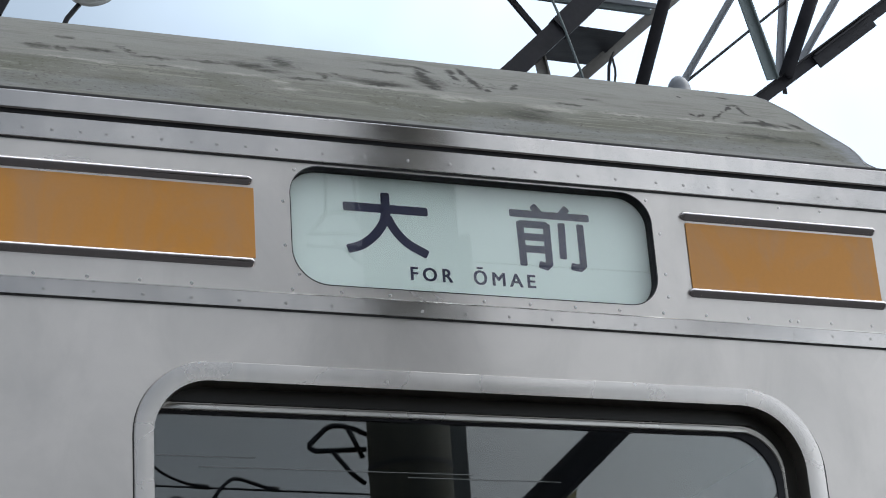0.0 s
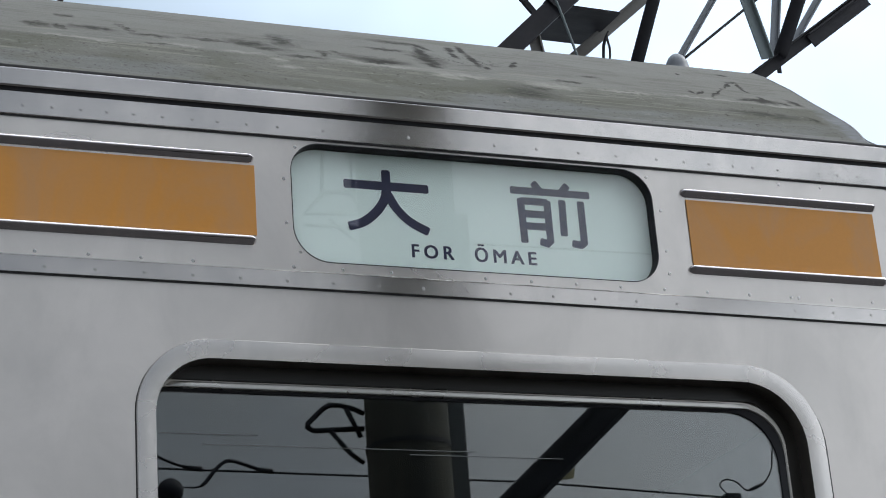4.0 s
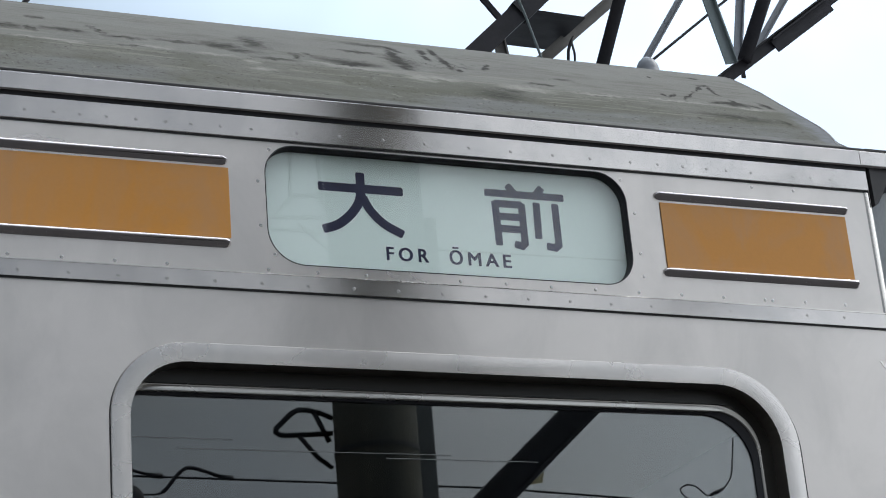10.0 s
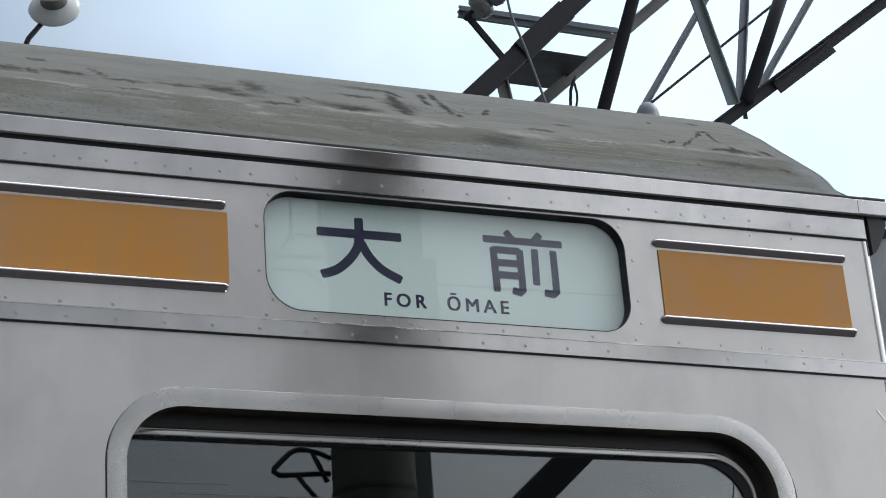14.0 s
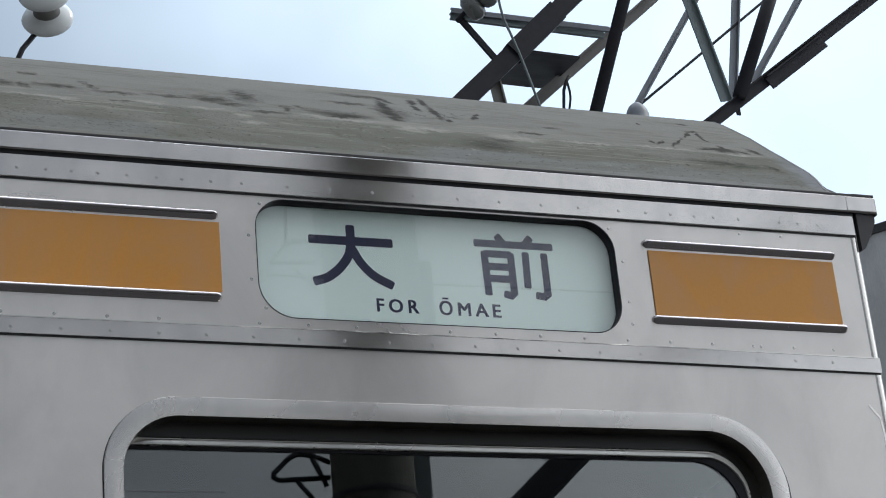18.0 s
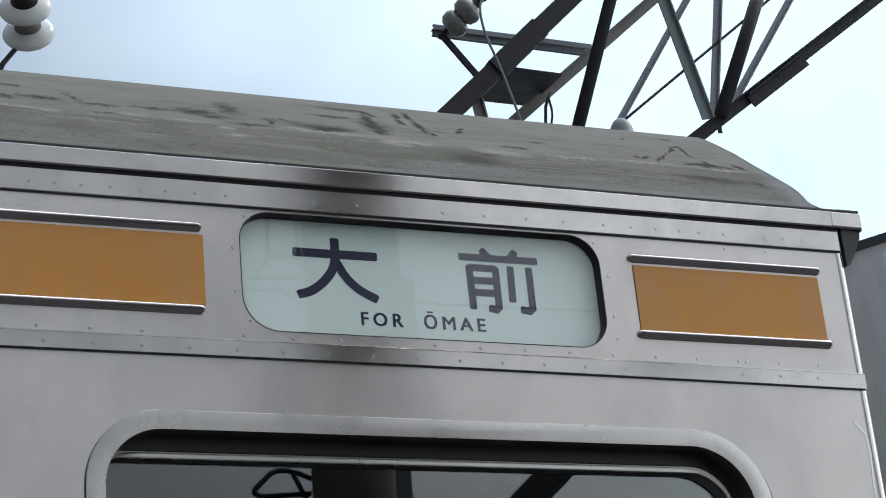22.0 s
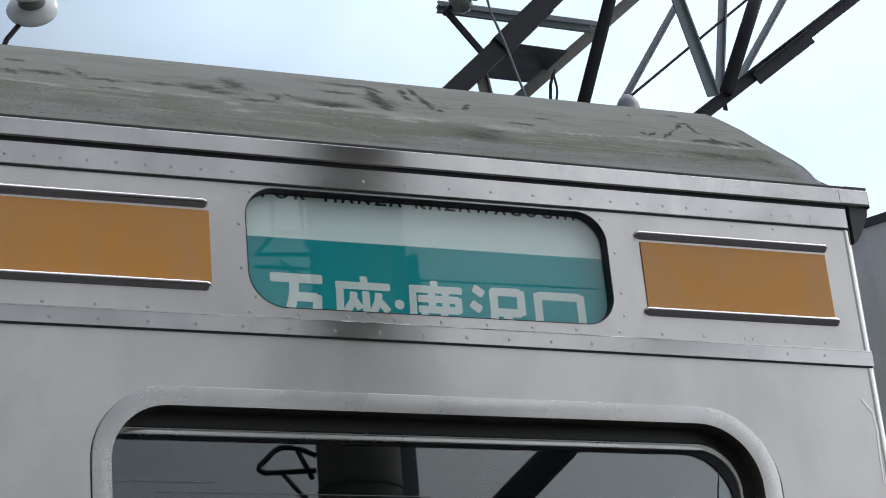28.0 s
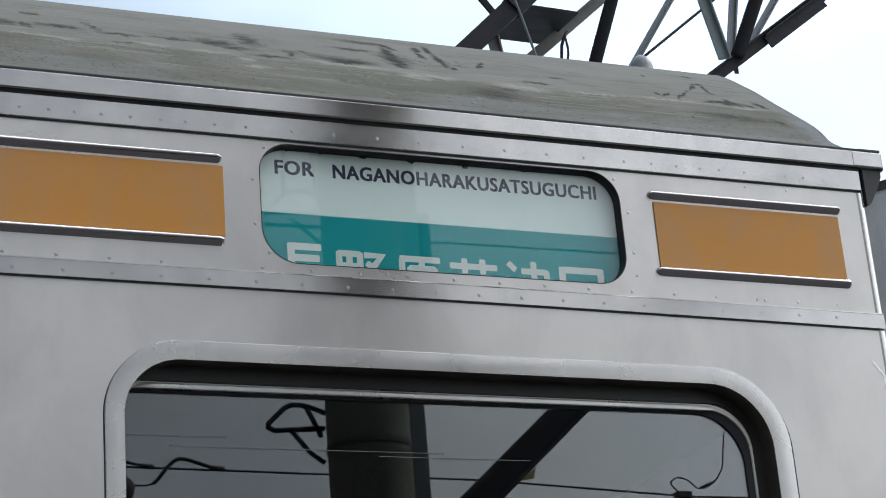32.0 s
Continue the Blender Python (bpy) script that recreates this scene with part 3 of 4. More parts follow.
# ---- the carriage ----
X0, X1 = -18.5, 1.217
car = thing("railway_carriage", "stainless steel railway carriage with orange bands and grey roof", "train carriage")
ROOF_PROFILE = [(0.0, 3.2192), (0.030, 3.2385), (0.063, 3.2635), (0.127, 3.3265), (0.194, 3.3880), (0.247, 3.4350), (0.302, 3.4830), (0.36, 3.5290), (0.40, 3.5600), (0.44, 3.5875), (0.52, 3.6285), (0.66, 3.688), (0.85, 3.746), (1.1, 3.79), (1.475, 3.81)]


def roof_end(z):
    """Where the roof ends at a height: rounded off at the foot and with a slight swell above it."""
    table = ((3.20, 1.190), (3.225, 1.194), (3.24, 1.1965), (3.255, 1.2025), (3.27, 1.2090), (3.285, 1.2150), (3.30, 1.2192), (3.318, 1.2218), (3.335, 1.2222), (3.355, 1.2205), (3.38, 1.2175), (3.43, 1.2145), (3.51, 1.2180), (3.60, 1.224), (4.0, 1.226))
    for (a, u), (b, v) in zip(table, table[1:]):
        if z <= b:
            return u + (v - u) * (z - a) / (b - a)
    return 1.228


def roof_shell(x0, x1, bm, ends):
    """The arched roof between two places along the train, drawn in at the ends."""
    half = ROOF_PROFILE
    prof = half + [(2.95 - y, z) for y, z in reversed(half[:-1])]
    fine = []
    for (y0, z0), (y1, z1) in zip(prof, prof[1:]):
        fine += [(y0 + (y1 - y0) * k / 5, z0 + (z1 - z0) * k / 5) for k in range(5)]
    prof = fine + [prof[-1]]
    rows = []
    stations = sorted({x0, x1} | {x0 + (x1 - x0) * k / 40 for k in range(41)})
    for x in stations:
        rows.append([bm.verts.new((roof_end(z) if x == x1 else x, y, z)) for y, z in prof])
    for a, b in zip(rows, rows[1:]):
        for k in range(len(prof) - 1):
            bm.faces.new((a[k], a[k + 1], b[k + 1], b[k]))
    for r in (rows[0], rows[-1]):
        bm.faces.new(r)
    return bm


bm = roof_shell(X0, 1.2155, bmesh.new(), True)
roof = part("roof", bm, ROOF, car, "stained grey coated roof with streaks")
bm = bmesh.new()
coarse = ROOF_PROFILE + [(2.95 - y, z) for y, z in reversed(ROOF_PROFILE[:-1])]
prof = []
for (ya, za), (yb, zb) in zip(coarse, coarse[1:]):
    prof += [(ya + (yb - ya) * k / 5, za + (zb - za) * k / 5) for k in range(5)]
prof.append(coarse[-1])
rings = []
for x, grow in ((1.2160, -0.001), (1.2160, 0.0006), (1.2200, 0.0004), (1.2215, -0.02), (1.2160, -0.02)):
    rings.append([bm.verts.new((x - 1.2160 + roof_end(z), y + (-grow if y < 1.475 else grow) * 0.7, z + grow)) for y, z in prof])
for a, b in zip(rings, rings[1:]):
    for k in range(len(prof) - 1):
        bm.faces.new((a[k], a[k + 1], b[k + 1], b[k]))
part("roof_end_rim", bm, ROOF_RIM, car, "darker rim round the roof end")
WIN_OUT = corners(-0.1815, 0.988, 1.93, 2.788, 0.118, 0.138)
WIN_IN = corners(-0.152, 0.954, 1.962, 2.757, 0.090, 0.110)
SIGN_HOLE = corners(0.0755, 0.719, 2.926, 3.133, 0.052, 0.055, 12, 0.061)
part("side_panel", plate([(X0, 0.95), (X1, 0.95), (X1, 2.905), (X0, 2.905)], [corners(-0.165, 0.97, 1.945, 2.772, 0.105, 0.125)], 0.0, 0.012), STEEL, car, "brushed stainless side panel below the sign")
part("upper_panel", plate([(X0, 2.905), (X1, 2.905), (X1, 3.215), (X0, 3.215)], [SIGN_HOLE], 0.0, 0.012), STEEL, car, "brushed stainless letterboard round the sign")
part("upper_strip", box(X0, 1.214, -0.004, -0.0005, 3.139, 3.1780, 0.001), POLISHED, car, "polished riveted strip under the gutter")
def sagging_bar(y0, y1, z0, z1, x1, bent_back=0.0):
    """A flat bar along the car that sags a little towards the car's end; bent_back tilts its top edge below the sign
    for a highlight.
    """
    bm, rows = bmesh.new(), []
    for x in (X0, 0.02, 0.2, 0.45, 0.7, 0.9, 1.05, x1):
        drop = -0.0055 * max(0.0, (x - 0.2) / 1.0) ** 1.6
        rows.append([bm.verts.new((x, y, z + drop)) for y, z in ((y0, z0), (y0 + (bent_back if 0.1 < x < 0.8 else 0.0), z1), (y1, z1), (y1, z0))])
    for p, q in zip(rows, rows[1:]):
        for k in range(4):
            bm.faces.new((p[k], p[(k + 1) % 4], q[(k + 1) % 4], q[k]))
    bm.faces.new(rows[0])
    bm.faces.new(rows[-1])
    return bm


part("lower_strip", sagging_bar(-0.004, -0.0005, 2.8800, 2.9060, 1.217), POLISHED, car, "polished riveted strip below the sign")
# edge highlight put in by brighter metal and a tilt below the sign
part("strip_lip", sagging_bar(-0.0048, -0.0005, 2.9062, 2.9080, 1.217, 0.0013), BRIGHT, car, "top edge of the strip, bent and brightened as a highlight")
# dark line laid under the strip as its shadow
part("strip_shadow_joint", sagging_bar(-0.0015, -0.0005, 2.8772, 2.8796, 1.215), DARKGAP, car)
part("strip_joint", box(X0, 1.213, -0.0015, -0.0005, 3.1362, 3.1385), DARKGAP, car)
bm = bmesh.new()
prof = [(-0.004, 3.1835), (-0.010, 3.1825), (-0.0125, 3.185), (-0.0125, 3.2125), (-0.0105, 3.2150), (0.010, 3.2150), (0.010, 3.1835)]
ga, gb = ([bm.verts.new((x, y, z)) for y, z in prof] for x in (X0, 1.2610))
for k in range(len(prof)):
    bm.faces.new((ga[k], ga[(k + 1) % 7], gb[(k + 1) % 7], gb[k]))
bm.faces.new(ga)
bm.faces.new(gb)
part("gutter", bm, POLISHED, car, "stainless rain gutter along the roof edge")
# added black strip stands in for the shaded groove under the gutter
part("gutter_shade", box(X0, 1.214, -0.0055, -0.0005, 3.1783, 3.1833), RUBBER, car)
part("roof_seal", box(X0, 1.2155, -0.0108, 0.0035, 3.2152, 3.2196, 0.0008), DARKGAP, car)
part("gutter_lining", box(1.2158, 1.2625, -0.0108, 0.03, 3.2152, 3.2205, 0.001), DARKGAP, car)
part("gutter_end", box(1.2611, 1.2642, -0.0115, 0.012, 3.1800, 3.2140, 0.0014), POLISHED, car)
part("end_sleeve", box(1.2000, 1.2605, -0.0133, -0.0126, 3.1855, 3.2120, 0.0003), POLISHED, car, "brighter sleeve on the gutter end")
part("end_downpipe", plate([(1.2205, 3.1825), (1.2600, 3.1825), (1.2585, 3.168), (1.250, 3.150), (1.240, 3.132), (1.2285, 3.114), (1.2205, 3.110)], [], -0.006, 0.06), DARKGAP, car, "dark drain elbow under the gutter end")
bend = [(1.2035, 0.0130), (1.2035, -0.0003), (1.2075, -0.0009), (1.2115, -0.0010), (1.2150, -0.0004), (1.2176, 0.0012), (1.2192, 0.0038), (1.2200, 0.0075), (1.2200, 0.0300), (1.2160, 0.0300)]
bm = bmesh.new()
ga, gb = ([bm.verts.new((x, y, z)) for x, y in bend] for z in (0.95, 3.1775))
for k in range(len(bend)):
    bm.faces.new((ga[k], ga[(k + 1) % len(bend)], gb[(k + 1) % len(bend)], gb[k]))
part("corner_post", bm, BRIGHT, car, "bright rounded corner of the carriage side", smooth=True)
part("end_wall", box(1.195, 1.216, 0.031, 2.919, 0.95, 3.22), COATING, car)
part("rear_end_wall", box(X0, X0 + 0.02, 0.013, 2.919, 0.95, 3.22), COATING, car)
part("far_side_panel", box(X0, X1, 2.92, 2.95, 0.95, 3.215), STEEL, car)
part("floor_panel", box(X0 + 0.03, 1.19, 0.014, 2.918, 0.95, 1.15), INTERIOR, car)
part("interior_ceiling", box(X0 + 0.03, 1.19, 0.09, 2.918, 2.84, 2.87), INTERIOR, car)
part("underframe", box(X0 + 0.3, 0.9, 0.3, 2.65, 0.62, 0.949), UNDER, car)
for bx in (-1.6, -15.4):
    for wx in (-1.05, 1.05):
        for wy in (0.86, 2.05):
            part("wheel", rod((bx + wx, wy - 0.06, 0.58), (bx + wx, wy + 0.06, 0.58), 0.43, 32), UNDER, car)

# orange bands and their round trims
for xa, xb in ((X0, 0.0155), (0.782, 1.1545)):
    part("orange_band", box(xa, xb, -0.0022, -0.0005, 2.9640, 3.0840, 0.0005), ORANGE, car, "orange painted band")
TRIM_SHAPE = [(0.0, 0.0078), (-0.0034, 0.0074), (-0.0062, 0.0062), (-0.0080, 0.0046), (-0.0089, 0.0030), (-0.0092, 0.0016), (-0.0088, 0.0003), (-0.0074, -0.0016), (-0.0050, -0.0039), (-0.0024, -0.0063), (0.0, -0.0085)]
for xa, xb in ((X0, 0.004), (0.784, 1.152)):
    for z in (3.0970, 2.9560):
        m = bmesh.new()
        rows = []
        cap = [(math.sin(radians(a)), math.cos(radians(a))) for a in (0, 15, 30, 45, 60, 75, 86)]
        ends = [(xa - 0.011 * u, v) for u, v in reversed(cap)] + [(xb + 0.011 * u, v) for u, v in cap]
        for x, big in ends:
            rows.append([m.verts.new((x, -0.0004 + y * big, z + h * big)) for y, h in TRIM_SHAPE])
        for p, q in zip(rows, rows[1:]):
            for k in range(len(p) - 1):
                m.faces.new((p[k], p[k + 1], q[k + 1], q[k]))
        m.faces.new(rows[0])
        m.faces.new(rows[-1])
        part("round_trim", m, TRIM, car, "bright half-round trim bar", smooth=True)

# window
FRAME_OUT, FRAME_IN = (-0.1800, 0.9864, 1.9315, 2.7864, 0.1165, 0.1365), (-0.152, 0.954, 1.962, 2.757, 0.090, 0.110)
crown = [(corners(*(a + (b - a) * f for a, b in zip(FRAME_OUT, FRAME_IN))), y) for f, y in ((0, -0.0055), (0.2, -0.0058), (0.4, -0.0059), (0.6, -0.0057), (0.8, -0.0052), (1, -0.0044))]
win = part("window_frame", ring(crown), FRAME, car, "rounded bright metal window frame", smooth=True)
part("frame_edge", ring([(WIN_OUT, 0.0), (WIN_OUT, -0.0036), (corners(*FRAME_OUT), -0.0055)]), FRAME, win, "bright worn edge of the frame")
part("frame_joint", ring([(corners(-0.1832, 0.9922, 1.9285, 2.7870, 0.1190, 0.1400), -0.0006), (WIN_OUT, -0.0009)]), DARKGAP, win)
part("reveal", ring([(WIN_IN, -0.0044), (WIN_IN, 0.030)]), BRONZE, win, "dark window reveal")
S0, S1 = WIN_IN, corners(-0.147, 0.931, 1.984, 2.7315, 0.024, 0.080)
part("inner_frame", ring([(S0, 0.030), (S1, 0.0305)]), REVEAL, win, "black inner window frame")
S2 = corners(-0.1465, 0.9255, 1.992, 2.7195, 0.022, 0.077)
part("sash", ring([(S1, 0.034), (S1, 0.0275), (corners(-0.1469, 0.9295, 1.986, 2.7300, 0.0235, 0.079), 0.0258), (corners(-0.1467, 0.927, 1.990, 2.7210, 0.0225, 0.0775), 0.0258), (S2, 0.0275), (S2, 0.036)]), SASH, win, "thin metal sash bead")
rail_prof = [(0.034, 2.7335), (0.0285, 2.7330), (0.0262, 2.7300), (0.0248, 2.7255), (0.0242, 2.7205), (0.0242, 2.7190), (0.0260, 2.7183), (0.034, 2.7183)]
bm = bmesh.new()
steps = [-0.1455, -0.138, -0.12, -0.09] + [0.1 * k for k in range(0, 9)] + [0.86, 0.885, 0.905]
rows = []
for x in steps:
    sink = max(0.0, (-0.125 - x) * 0.25) + max(0.0, (x - 0.855) * 0.12)
    rows.append([bm.verts.new((x, y + sink, z - 1.2 * max(0.0, x - 0.885) * 0.5)) for y, z in rail_prof])
for p, q in zip(rows, rows[1:]):
    for k in range(len(p)):
        bm.faces.new((p[k], p[(k + 1) % len(p)], q[(k + 1) % len(p)], q[k]))
bm.faces.new(rows[0])
bm.faces.new(rows[-1])
part("sash_rail", bm, RAIL, win, "satin metal rail along the sash top", smooth=True)
S3 = corners(-0.1462, 0.9165, 2.004, 2.7150, 0.020, 0.088)
part("gasket", ring([(S2, 0.029), (S3, 0.033), (S3, 0.040)]), RUBBER, win, "black rubber gasket")
pane = part("window_pane", plate(corners(-0.1464, 0.921, 1.999, 2.7185, 0.022, 0.078), [], 0.036, 0.041), GLASS, win, "dark reflecting window pane")
pane.visible_shadow = False

for xa, xb, z in ((-0.075, 0.37, 2.6330), (-0.139, 0.014, 2.6490), (0.26, 0.52, 2.6255)):
    part("scratch", box(xa, xb, 0.0352, 0.0358, z - 0.0005, z + 0.0005), SCRATCH, win, "faint scratch across the glass")
# light reflected at a weld near the car's end, laid on as a brighter plate
part("weld_glint", plate([(1.178, 2.814), (1.183, 2.814), (1.190, 2.804), (1.200, 2.793), (1.2035, 2.758), (1.200, 2.706), (1.198, 2.66), (1.1955, 2.66), (1.1965, 2.706), (1.1995, 2.758), (1.197, 2.790), (1.187, 2.801)], [], -0.0006, 0.0), BRIGHT, car, "pale glint of reflected light at the weld near the car end")

# sign window
part("sign_gasket", ring([(SIGN_HOLE, -0.0004), (corners(0.0767, 0.7178, 2.9272, 3.1318, 0.0512, 0.0542, 12, 0.0602), -0.0006), (corners(0.0767, 0.7178, 2.9272, 3.1318, 0.0512, 0.0542, 12, 0.0602), 0.024)]), RUBBER, car, "black rubber edge of the sign window")
pane = part("sign_pane", plate(SIGN_HOLE, [], 0.012, 0.015), SIGN_GLASS, car, "clear glass over the destination blind")
pane.visible_shadow = False

# ---- the next carriage, past the coupling ----
NX = 1.9
other = thing("railway_carriage", "next grey-ended railway carriage beyond the coupling", "train carriage")
half = [(0.0, 3.20), (0.08, 3.28), (0.2, 3.37), (0.35, 3.445), (0.5, 3.495), (0.64, 3.531), (0.87, 3.583), (1.15, 3.63), (1.475, 3.65)]


def end_block(x0, x1, low, grow, drop=0.0):
    """A length of carriage body with an arched top."""
    prof = [(-grow, low)] + [(y - grow if y < 0.1 else y, z + grow - drop) for y, z in half]
    prof += [(2.95 - y, z) for y, z in reversed(prof[:-1])]
    bm = bmesh.new()
    a, b = ([bm.verts.new((x, y, z)) for y, z in prof] for x in (x0, x1))
    for k in range(len(prof)):
        bm.faces.new((a[k], a[(k + 1) % len(prof)], b[(k + 1) % len(prof)], b[k]))
    bm.faces.new(a)
    bm.faces.new(b)
    return bm


part("body", end_block(NX, NX + 18, 0.95, 0.0), COATING, other, "grey coated carriage end")
bm = bmesh.new()
arch = half + [(2.95 - y, z) for y, z in reversed(half[:-1])]
rows = []
for x, out in ((NX + 0.03, 0.001), (NX - 0.006, 0.001), (NX - 0.006, -0.018), (NX + 0.03, -0.018)):
    rows.append([bm.verts.new((x, y - 0.6 * out if y < 1.475 else y + 0.6 * out, z + out)) for y, z in arch])
for a, b in zip(rows, rows[1:]):
    for k in range(len(arch) - 1):
        bm.faces.new((a[k], a[k + 1], b[k + 1], b[k]))
part("end_rim", bm, DARKGAP, other, "dark rim along the roof edge")
part("end_bead", rod((NX + 0.002, 0.774, 1.0), (NX + 0.002, 0.774, 3.515), 0.011, 16), CONDUIT, other, "pale vertical conduit", smooth=True)
part("underframe", box(NX + 0.3, NX + 17, 0.3, 2.65, 0.62, 0.949), UNDER, other)
for bx in (NX + 2.6, NX + 15.4):
    for wx in (-1.05, 1.05):
        for wy in (0.86, 2.05):
            part("wheel", rod((bx + wx, wy - 0.06, 0.58), (bx + wx, wy + 0.06, 0.58), 0.43, 32), UNDER, other)

# ---- destination blind: strips that run up behind the glass ----
blind = thing("destination_blind", "roller destination blind with white and green panels", "destination sign")
GLYPHS = {
    "big": ([(0, 74), (100, 74)], [(50, 100), (50, 60)], [(50, 70), (46, 50), (35, 30), (20, 14), (3, 6)], [(51, 62), (60, 40), (75, 20), (97, 5)]),
    "front": ([(29, 101), (38, 87)], [(73, 101), (64, 87)], [(0, 86), (100, 86)], [(12, 73), (13, 0)], [(11, 69), (46, 69)], [(45, 72), (45, 6), (41, 1), (32, 4)], [(12, 48), (45, 48)], [(12, 28), (45, 28)],
              [(64, 75), (63, 15)], [(87.5, 75), (87.5, 7), (83, 2), (72, 4)]),
    "myriad": ([(0, 94), (100, 94)], [(46, 94), (43, 64), (32, 32), (12, 4)], [(43, 62), (90, 62)], [(89, 67), (86, 30), (82, 10), (73, 4), (58, 5)]),
    "seat": ([(56, 104), (56, 88)], [(8, 87), (100, 87)], [(15, 87), (14, 45), (6, 2)], [(58, 78), (58, 7)], [(38, 76), (36, 60), (24, 40)], [(38, 62), (48, 46)], [(80, 76), (78, 60), (68, 40)], [(80, 62), (95, 44)], [(30, 33), (89, 33)],
             [(20, 6), (100, 6)]),
    "deer": ([(52, 104), (52, 90)], [(8, 88), (100, 88)], [(14, 88), (13, 45), (3, 2)], [(22, 71), (94, 71)], [(22, 52), (94, 52)], [(46, 86), (46, 52)], [(70, 86), (70, 52)], [(92, 75), (92, 48)],
             [(32, 46), (32, 6), (54, 12)], [(32, 28), (54, 28)], [(66, 48), (66, 12), (72, 6), (96, 6), (97, 16)], [(92, 36), (68, 24)]),
    "marsh": ([(8, 96), (25, 84)], [(2, 68), (19, 56)], [(5, 4), (27, 38)], [(40, 91), (92, 91)], [(92, 95), (92, 50)], [(42, 54), (92, 54)], [(43, 95), (43, 52), (38, 26), (27, 3)], [(62, 54), (74, 28), (98, 3)]),
    "mouth": ([(6, 97), (6, 3)], [(6, 92), (94, 92)], [(94, 97), (94, 3)], [(6, 8), (94, 8)]),
    "long": ([(20, 100), (20, 42)], [(20, 95), (82, 95)], [(20, 78), (78, 78)], [(20, 61), (78, 61)], [(0, 43), (100, 43)], [(26, 43), (26, 7), (52, 15)], [(46, 42), (62, 22), (97, 3)], [(86, 33), (66, 22)]),
    "field": ([(4, 95), (50, 95)], [(6, 98), (6, 52)], [(49, 98), (49, 52)], [(6, 75), (48, 75)], [(6, 55), (48, 55)], [(27, 95), (27, 10)], [(4, 33), (50, 33)], [(0, 7), (54, 14)], [(57, 94), (94, 94), (76, 76)], [(62, 82), (84, 67)],
              [(54, 58), (98, 58), (87, 41)], [(77, 58), (77, 9), (71, 4), (60, 5)]),
    "plain": ([(8, 93), (100, 93)], [(13, 93), (12, 50), (3, 2)], [(60, 92), (55, 79)], [(28, 78), (89, 78)], [(31, 80), (31, 40)], [(87, 80), (87, 40)], [(31, 60), (87, 60)], [(28, 43), (89, 43)], [(59, 43), (59, 9), (52, 3), (44, 5)],
              [(40, 31), (24, 8)], [(76, 31), (95, 8)]),
    "grass": ([(0, 87), (100, 87)], [(31, 100), (31, 75)], [(69, 100), (69, 75)], [(17, 69), (83, 69)], [(20, 71), (20, 34)], [(80, 71), (80, 34)], [(20, 53), (80, 53)], [(17, 37), (83, 37)], [(0, 19), (100, 19)], [(50, 37), (50, -3)]),
    "harbour": ([(10, 98), (25, 86)], [(2, 72), (17, 60)], [(5, 3), (24, 38)], [(36, 85), (89, 85)], [(88, 88), (88, 51)], [(29, 69), (101, 69)], [(36, 53), (89, 53)], [(36, 37), (92, 37)], [(29, 19), (101, 19)], [(62, 102), (62, 0)]),
}


def stroke(bm, pts, w, lift):
    """A brush stroke of even width along a row of points in x and z."""
    pts = [Vector(p) for p in pts]
    rows = []
    for k, p in enumerate(pts):
        d1 = (p - pts[k - 1]).normalized() if k else (pts[1] - p).normalized()
        d2 = (pts[k + 1] - p).normalized() if k + 1 < len(pts) else d1
        nrm = Vector((-(d1.y + d2.y), d1.x + d2.x)).normalized()
        wide = w / 2 / max(0.6, abs(nrm.dot(Vector((-d1.y, d1.x)))))
        rows.append((p, nrm * wide, d1))
    first, last = rows[0], rows[-1]
    cut = w * 0.16
    line = [(first[0], first[1] * 0.72)] + [(first[0] + first[2] * cut, first[1])] + [(p, v) for p, v, _ in rows[1:-1]] + [(last[0] - last[2] * cut, last[1]), (last[0], last[1] * 0.72)]
    vs = [(bm.verts.new(((p + v).x, lift, (p + v).y)), bm.verts.new(((p - v).x, lift, (p - v).y))) for p, v in line]
    for a, b in zip(vs, vs[1:]):
        bm.faces.new((a[0], a[1], b[1], b[0]))


def glyph(bm, name, x0, x1, z0, z1, w):
    for k, pts in enumerate(GLYPHS[name]):
        if name in ("big", "myriad") and len(pts) > 3:
            pts = [tuple(p) for p in curve(pts, 4)]
        stroke(bm, [(x0 + (x1 - x0) * a / 100, z0 + (z1 - z0) * b / 100) for a, b in pts], w, -0.0003 - 0.00003 * k)


def word(bm, text, x0, x1, z, cap, bold=0.013, space=1.25):
    """A word in the built-in font from x0 to x1, its capitals cap high above z."""
    sizes = {}
    for body in ("F", text):
        cu = bpy.data.curves.new("word", "FONT")
        cu.body, cu.resolution_u, cu.space_character = body, 3, space
        ob = new("word", cu)
        bpy.context.view_layer.update()
        me = bpy.data.meshes.new_from_object(ob.evaluated_get(bpy.context.evaluated_depsgraph_get()))
        xs, ys = [v.co.x for v in me.vertices], [v.co.y for v in me.vertices]
        if body == "F":
            sizes["F"] = (min(ys), max(ys))
        if body == text:
            lo, hi = sizes["F"]
            for v in me.vertices:
                v.co = ((v.co.x - min(xs)) / (max(xs) - min(xs)) * (x1 - x0) + x0, -0.0003, (v.co.y - lo) / (hi - lo) * cap + z)
            for k, (dx, dz) in enumerate(((-1, -0.5), (1, 0.5), (-1, 0.5), (1, -0.5))):
                shifted = me.copy()
                shifted.transform(Matrix.Translation((dx * bold * 0.06, -0.00004 * k, dz * bold * 0.06)))
                bm.from_mesh(shifted)
                bpy.data.meshes.remove(shifted)
        bpy.data.objects.remove(ob)
        bpy.data.curves.remove(cu)
        bpy.data.meshes.remove(me)


PITCH = 0.2717
